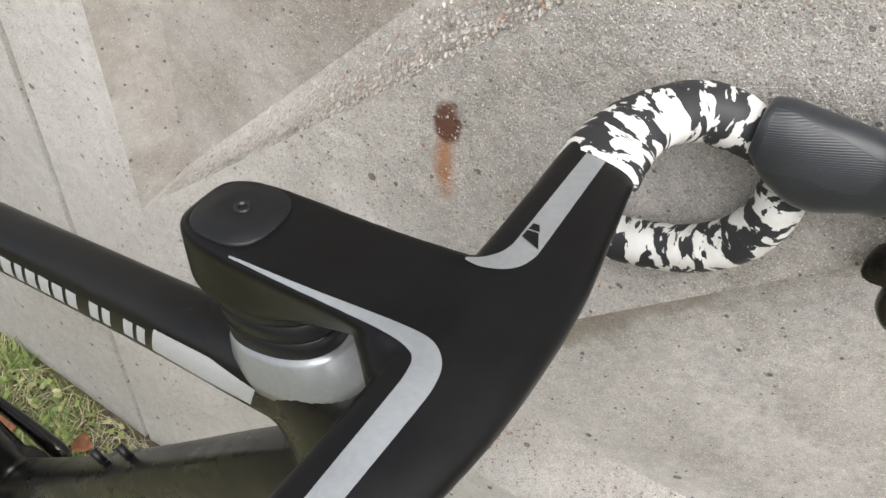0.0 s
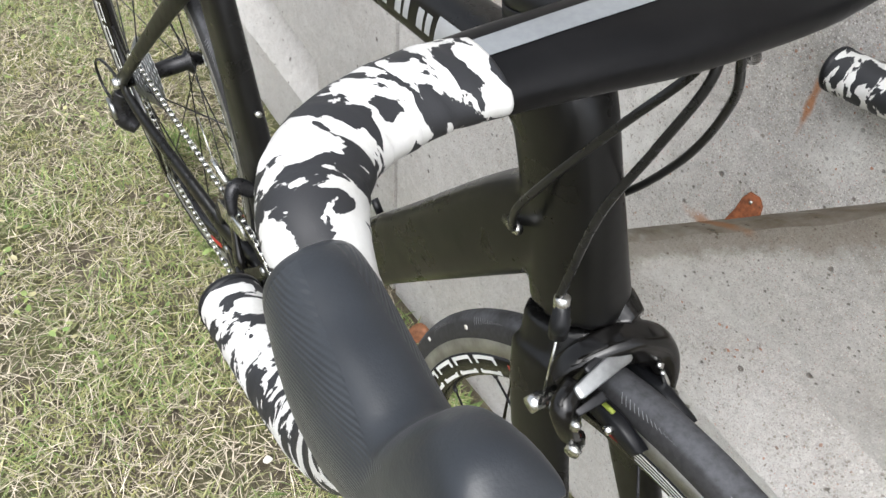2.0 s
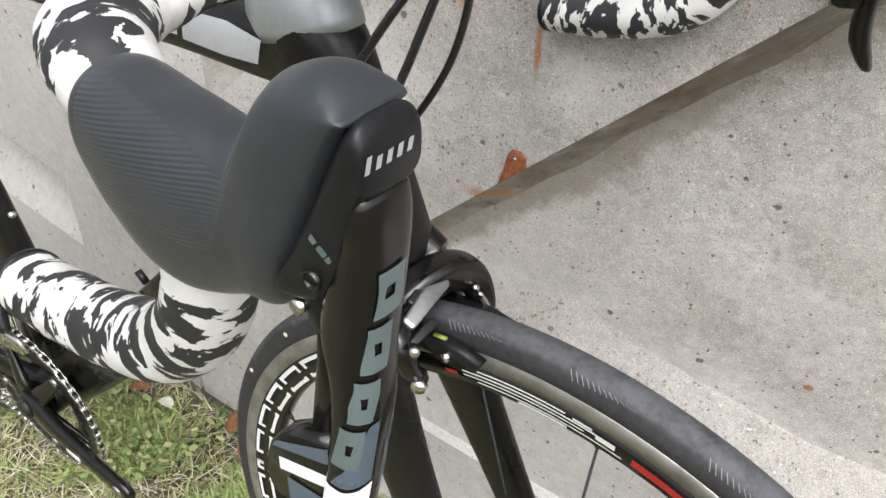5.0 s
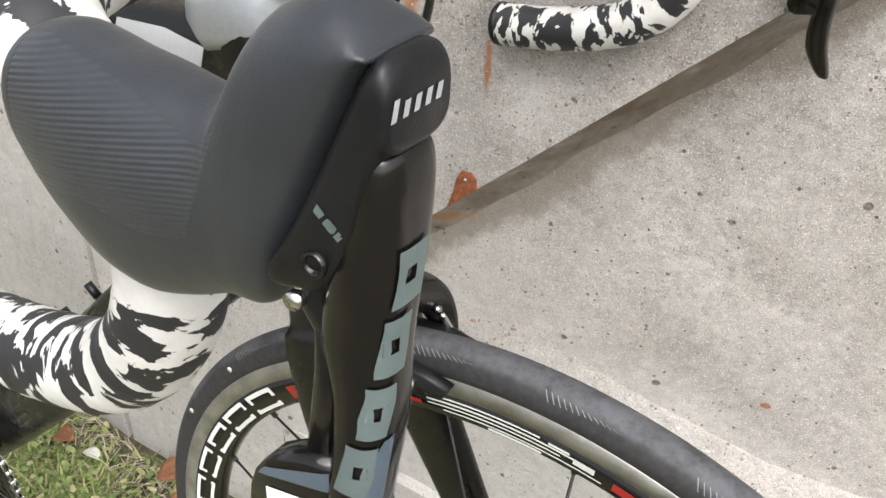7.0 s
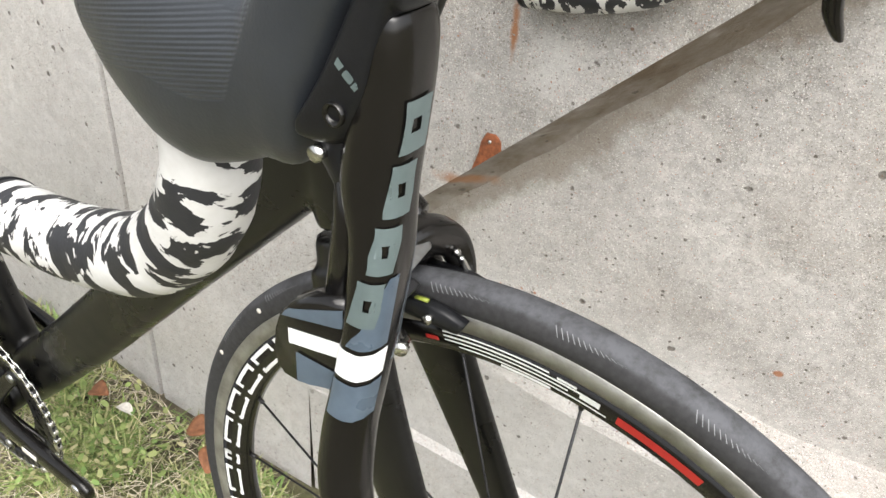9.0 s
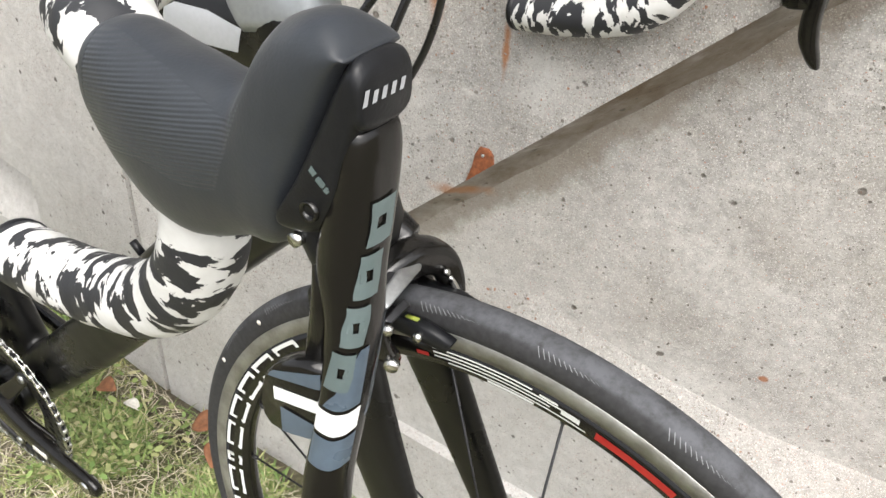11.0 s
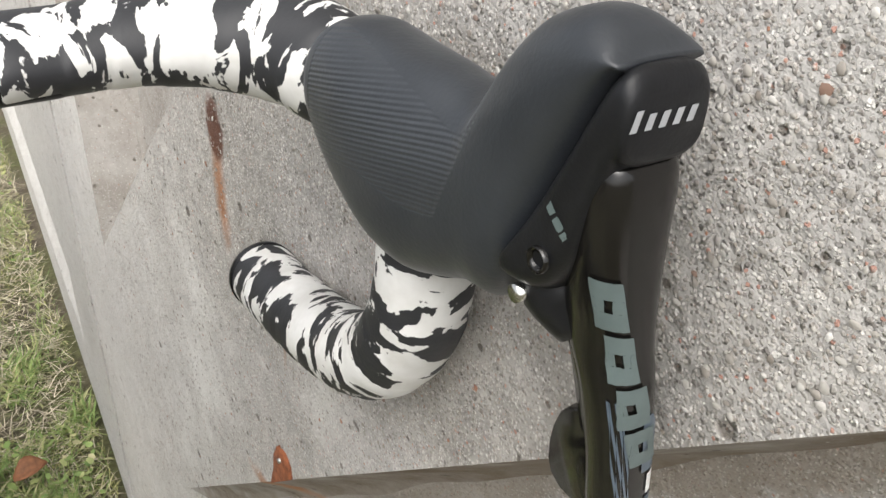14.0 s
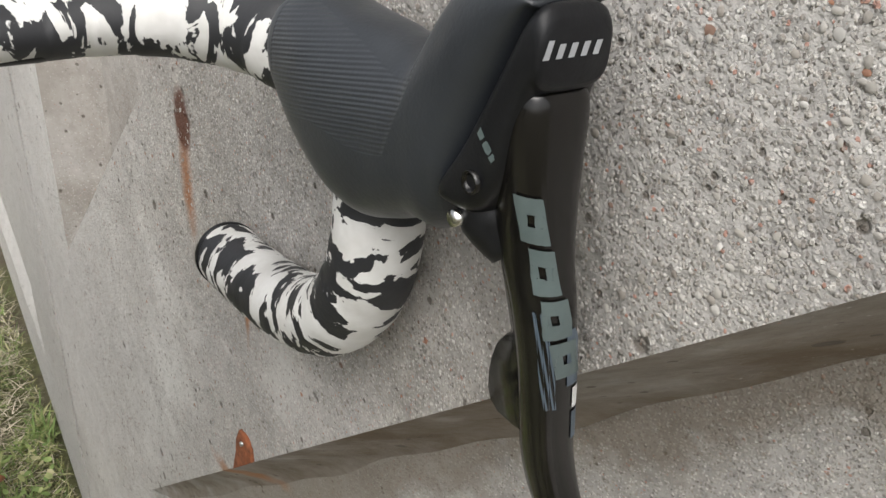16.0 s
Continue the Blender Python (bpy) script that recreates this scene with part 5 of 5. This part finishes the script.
def drivetrain():
    cass = None
    for i in range(11):
        r = 0.0545 - i * 0.0034
        y = -0.0215 - i * 0.0026
        bm = bmesh.new()
        toothed(bm, r, max(11, 28 - int(i * 1.7)), y - 0.0008, y + 0.0008, max(0.012, r - 0.018), 0.003)
        ob = part("cassette" if cass is None else "sprocket", bm, ALLOY, bike if cass is None else cass, "steel sprockets of the rear cassette" if cass is None else "")
        if cass is None:
            cass = ob
            ob.matrix_basis = pose(RAX, 0, AZ)
    # chain: from the ring over the sprocket and round the jockey wheels
    yc = -0.0455
    A, B = Vector((BBX, 0, BBZ)), Vector((RAX, 0, AZ))
    pts = []
    for a in np.linspace(178, 4, 24):
        pts.append(A + Vector((0.1065 * math.sin(radians(a)), yc, 0.1065 * math.cos(radians(a)))))
    rr = 0.0335
    for a in np.linspace(0, -150, 14):
        pts.append(B + Vector((rr * math.sin(radians(a)), -0.0390, rr * math.cos(radians(a)))))
    J1, J2 = Vector((RAX + 0.012, -0.0395, 0.258)), Vector((RAX + 0.055, -0.0400, 0.196))
    for a in np.linspace(-10, 120, 6):
        pts.append(J1 + Vector((0.021 * math.sin(radians(a)), 0, 0.021 * math.cos(radians(a)))))
    for a in np.linspace(-80, -190, 7):
        pts.append(J2 + Vector((0.021 * math.sin(radians(a)), 0, 0.021 * math.cos(radians(a)))))
    pts.append(pts[0])
    # even links along the run
    run = [0.0]
    for p, q in zip(pts, pts[1:]):
        run.append(run[-1] + (q - p).length)
    count = 2 * int(run[-1] / 0.0254)
    spots = []
    for i in range(count + 1):
        t = run[-1] * i / count
        spots.append(Vector([float(np.interp(t, run, [p[k] for p in pts])) for k in range(3)]))
    bm = bmesh.new()
    for i, (p, q) in enumerate(zip(spots, spots[1:])):
        d = (q - p).normalized()
        u = Vector((0, 1, 0))
        w = d.cross(u).normalized()
        off = 0.0028 if i % 2 else 0.0018
        for s in (-1, 1):
            m = (p + q) / 2
            loft(bm, [ring(m + d * t + u * (s * off), w * h, u * 0.0005, 8, 2.5) for t, h in ((-0.0098, 0.0025), (-0.0064, 0.0043), (0, 0.0030), (0.0064, 0.0043), (0.0098, 0.0025))])
        rod(bm, p - u * 0.0032, p + u * 0.0032, 0.0036, 8)
    chain = tagged(part("chain", bm, STEEL, bike, "bright steel chain"), kind="stuff")
    bm = bmesh.new()
    # front derailleur
    prism(bm, [(-0.672, 0.372), (-0.600, 0.385), (-0.585, 0.372), (-0.600, 0.360), (-0.668, 0.345)], 0.0022, "y", -0.056)
    fd = part("front_derailleur", bm, STEEL, bike, "bright front derailleur cage")
    bm = bmesh.new()
    tube(bm, [(-0.640, -0.020, 0.392), (-0.645, -0.036, 0.404), (-0.640, -0.048, 0.398), (-0.628, -0.054, 0.378)], [0.010, 0.011, 0.009, 0.006], 14, 4)
    part("derailleur_body", bm, DARK_ALLOY, fd, "black derailleur body")
    bm = bmesh.new()
    tube(bm, [(-0.655, -0.044, 0.404), (-0.678, -0.046, 0.414), (-0.690, -0.046, 0.419)], [0.005, 0.004, 0.0035], 10)
    part("cable_arm", bm, STEEL, fd, "bright cable arm")
    bm = bmesh.new()
    rod(bm, (-0.69, -0.046, 0.419), (-0.735, -0.040, 0.452), 0.0008, 6)
    part("wire", bm, STEEL, fd, "bare wire end")
    # rear derailleur
    bm = bmesh.new()
    tube(bm, [(RAX - 0.004, -0.066, 0.318), (RAX - 0.010, -0.072, 0.296), (RAX - 0.004, -0.074, 0.272), (RAX + 0.010, -0.062, 0.258)], [0.012, 0.017, 0.017, 0.012], 16, 5)
    rd = fuse(part("rear_derailleur", bm, DARK_ALLOY, bike, "black and silver rear derailleur"), 0.0018, 2)
    bm = bmesh.new()
    prism(bm, [(RAX + 0.002, 0.268), (RAX + 0.022, 0.268), (RAX + 0.066, 0.200), (RAX + 0.058, 0.186), (RAX + 0.044, 0.190)], 0.0022, "y", -0.051)
    part("cage", bm, GLOSS, rd, "black jockey wheel cage")
    bm = bmesh.new()
    prism(bm, [(RAX - 0.020, 0.305), (RAX + 0.004, 0.300), (RAX + 0.006, 0.280), (RAX - 0.016, 0.284)], 0.006, "y", -0.088, 0.1)
    part("outer_plate", bm, ALLOY, rd, "silver outer plate")
    for J in (J1, J2):
        bm = bmesh.new()
        toothed(bm, 0.018, 11, J.y - 0.002, J.y + 0.002, 0.005, 0.003)
        part("jockey_wheel", bm, PLASTIC, rd, "black jockey wheel").matrix_basis = Matrix.Translation((J.x, 0, J.z))
    bm = bmesh.new()
    tube(bm, [(RAX + 0.06, -0.064, 0.322), (RAX - 0.03, -0.072, 0.350), (RAX - 0.075, -0.080, 0.335), (RAX - 0.068, -0.080, 0.292), (RAX - 0.022, -0.076, 0.284)], 0.0024, 8, 8)
    part("cable_loop", bm, CABLE, rd, "black cable sleeve")
    # quick release of the rear wheel
    bm = bmesh.new()
    rod(bm, (RAX, -0.078, AZ), (RAX, -0.066, AZ), 0.009, 18)
    part("skewer_nut", bm, STEEL, bike, "steel skewer nut")
    bm = bmesh.new()
    tube(bm, [(RAX, 0.066, AZ), (RAX, 0.082, AZ + 0.002), (RAX + 0.03, 0.088, AZ + 0.03), (RAX + 0.055, 0.088, AZ + 0.052)], [0.009, 0.009, 0.005, 0.004], 12, 4)
    part("skewer_lever", bm, STEEL, bike, "steel quick-release lever")
    bm = bmesh.new()
    tube(bm, [(-0.78, -0.026, 0.60), (-0.80, -0.030, 0.625), (-0.80, 0.0, 0.640), (-0.80, 0.03, 0.625), (-0.78, 0.026, 0.60)], [0.007, 0.010, 0.011, 0.010, 0.007], 14, 4)
    rb = part("rear_brake", bm, GLOSS, bike, "glossy black rear brake")
    bm = bmesh.new()
    rod(bm, (-0.81, -0.030, 0.615), (-0.81, -0.044, 0.615), 0.006, 14)
    part("bolt", bm, STEEL, rb, "steel bolt")
    for x, z, t in ((-0.6505, 0.421, 0), (-0.6695, 0.486, 0)):
        bm = bmesh.new()
        rod(bm, (x + 0.008, -0.0005, z), (x + 0.0185, -0.0005, z + 0.004), 0.0038, 12)
        part("bottle_boss", bm, STEEL, bike, "steel bottle cage screw")
    for x, z in ((-0.43, 0.502), (-0.385, 0.548)):
        bm = bmesh.new()
        rod(bm, (x - 0.0, 0, z), (x - 0.010, 0, z + 0.010), 0.0038, 12)
        part("bottle_boss", bm, PLASTIC, bike, "black bottle cage screw")


drivetrain()

# the frame with the rear wheel and the gears stands turned a little against the bar
REAR = Matrix.Translation((-0.17, 0, 0.75)) @ Matrix.Rotation(radians(4.0), 4, "Z") @ Matrix.Rotation(radians(1.3), 4, "X") @ Matrix.Rotation(radians(-0.8), 4, "Y") @ Matrix.Translation((0.17, 0, -0.75))
for ob in bike.children:
    if ob.name.split(".")[0] in ("frame", "rear_wheel", "chainring", "cassette", "chain", "front_derailleur", "rear_derailleur", "skewer_nut", "skewer_lever", "rear_brake", "bottle_boss", "cable_port"):
        ob.matrix_basis = REAR @ (Matrix.Translation((-0.024, 0, -0.018)) if ob.name.startswith("front_der") else Matrix()) @ ob.matrix_basis


# ---- lawn ----
def blades(name, n, box, material, length, lean, width, label, category, seed, clump=None):
    rng = np.random.default_rng(seed)
    verts, faces = [], []
    made = 0
    while made < n:
        x = rng.uniform(box[0], box[1])
        y = rng.uniform(box[2], box[3])
        if y > 0.185 and x < -0.39 or y > 0.235:
            continue
        if clump is not None and noise.noise((x * clump[0], y * clump[0], seed)) < clump[1] + rng.normal(0, 0.12):
            continue
        z = 0.012 * noise.noise((x * 3, y * 3, 0.3)) + 0.02 * noise.noise((x * 0.7, y * 0.7, 4.0)) - 0.022
        ln = length * rng.uniform(0.4, 1.25)
        a = rng.uniform(0, 2 * math.pi)
        el = lean * rng.uniform(0.15, 1.5)
        w = width * rng.uniform(0.6, 1.3)
        dx, dy = math.cos(a), math.sin(a)
        if y + dy * ln * math.cos(el) > 0.205:
            dy = -abs(dy)
        z += rng.uniform(0, 0.012)
        i = len(verts)
        bend = rng.uniform(-0.3, 0.3)
        for t, k in ((0, 1.0), (0.5, 0.85)):
            h = z + ln * (t * math.sin(el) - 0.5 * t * t * math.sin(el) * 0.6)
            r = ln * t * math.cos(el)
            px, py = x + dx * r - dy * bend * r * t, y + dy * r + dx * bend * r * t
            verts.append((px - dy * w * k, py + dx * w * k, h))
            verts.append((px + dy * w * k, py - dx * w * k, h))
        r = ln * math.cos(el)
        verts.append((x + dx * r - dy * bend * r, y + dy * r + dx * bend * r, z + ln * math.sin(el) * 0.7))
        faces.append((i, i + 1, i + 3, i + 2))
        faces.append((i + 2, i + 3, i + 4))
        made += 1
    me = bpy.data.meshes.new(name)
    me.from_pydata(verts, [], faces)
    me.materials.append(material)
    return tagged(new(name, me), label, category, kind="stuff")


blades("dry_grass", 80000, (-2.6, 0.7, -1.5, 0.23), STRAW, 0.045, 0.34, 0.0007, "dry straw-coloured trampled lawn grass", "grass", 3)
blades("green_grass", 34000, (-2.6, 0.7, -1.5, 0.23), GREEN, 0.036, 0.7, 0.0009, "short green grass between the straw", "grass", 5, (6.0, 0.05))
blades("moss_tufts", 36000, (-2.6, 0.5, -0.5, 0.24), MOSS, 0.015, 1.0, 0.0010, "yellow-green moss along the wall", "moss", 7, (5.0, -0.1))


blades("weed_grass", 6000, (-1.3, -0.40, -0.05, 0.20), GREEN, 0.040, 0.8, 0.0016, "fresh green grass tufts beside the wall", "grass", 9, (9.0, 0.12))


def clover():
    rng = np.random.default_rng(11)
    verts, faces = [], []
    for c in range(120):
        cx, cy = (rng.uniform(-2.2, 0.3), rng.uniform(-1.1, 0.2)) if c < 100 else (rng.uniform(-0.95, -0.45), rng.uniform(0.05, 0.17))
        for _ in range(rng.integers(6, 16)):
            x, y = cx + rng.normal(0, 0.03), cy + rng.normal(0, 0.03)
            if y > 0.18:
                continue
            r, a0, z = rng.uniform(0.003, 0.0085), rng.uniform(0, 6.3), rng.uniform(0.0, 0.016)
            i = len(verts)
            tx, ty = rng.uniform(-0.4, 0.4, 2)
            for q in range(7):
                a = a0 + q * 2 * math.pi / 7
                k = r * (0.75 + 0.25 * math.cos(2 * (a - a0)))
                verts.append((x + k * math.cos(a), y + k * math.sin(a), z + tx * k * math.cos(a) + ty * k * math.sin(a)))
            faces.append(tuple(range(i, i + 7)))
    me = bpy.data.meshes.new("clover")
    me.from_pydata(verts, [], faces)
    me.materials.append(GREEN)
    tagged(new("clover", me), "small round green weed leaves in the lawn", "weeds", kind="stuff")


clover()


def leaf(x, y, z, size, turn, material, label):
    bm = bmesh.new()
    rows = []
    for i in range(7):
        t = i / 6
        w = size * 0.36 * math.sin(math.pi * min(1, t * 0.93 + 0.05)) + 0.0006
        zc = size * 0.18 * math.sin(t * 2.6)
        rows.append([bm.verts.new((size * (t - 0.5), v * w, zc + abs(v) * w * 0.5)) for v in (-1, -0.5, 0, 0.5, 1)])
    for a, b in zip(rows, rows[1:]):
        for i in range(4):
            bm.faces.new((a[i], a[i + 1], b[i + 1], b[i]))
    ob = part("dead_leaf", bm, material)
    sd = ob.modifiers.new("thick", "SOLIDIFY")
    sd.thickness = 0.0006
    ob.matrix_world = pose(x, y, z, 12, -8, turn)
    tagged(ob, label, "leaf", "fallen leaves on the lawn")


for x, y, size, turn, mat, lab in ((-0.60, 0.17, 0.05, 40, LEAF, "curled red-brown dead leaf beside the wall"), (-0.55, 0.14, 0.045, 130, LEAF, "curled red-brown dead leaf beside the wall"), (-0.78, 0.12, 0.04, 10, LEAF, "brown dead leaf in dry grass"), (-0.510, -0.121, 0.014, 70, SHELL, "bleached pale leaf in dry grass"), (-0.72, 0.12, 0.028, 200, SHELL, "bleached pale leaf in dry grass"), (-0.9, 0.08, 0.05, 95, LEAF, "brown dead leaf in dry grass")):
    leaf(x, y, 0.012, size, turn, mat, lab)
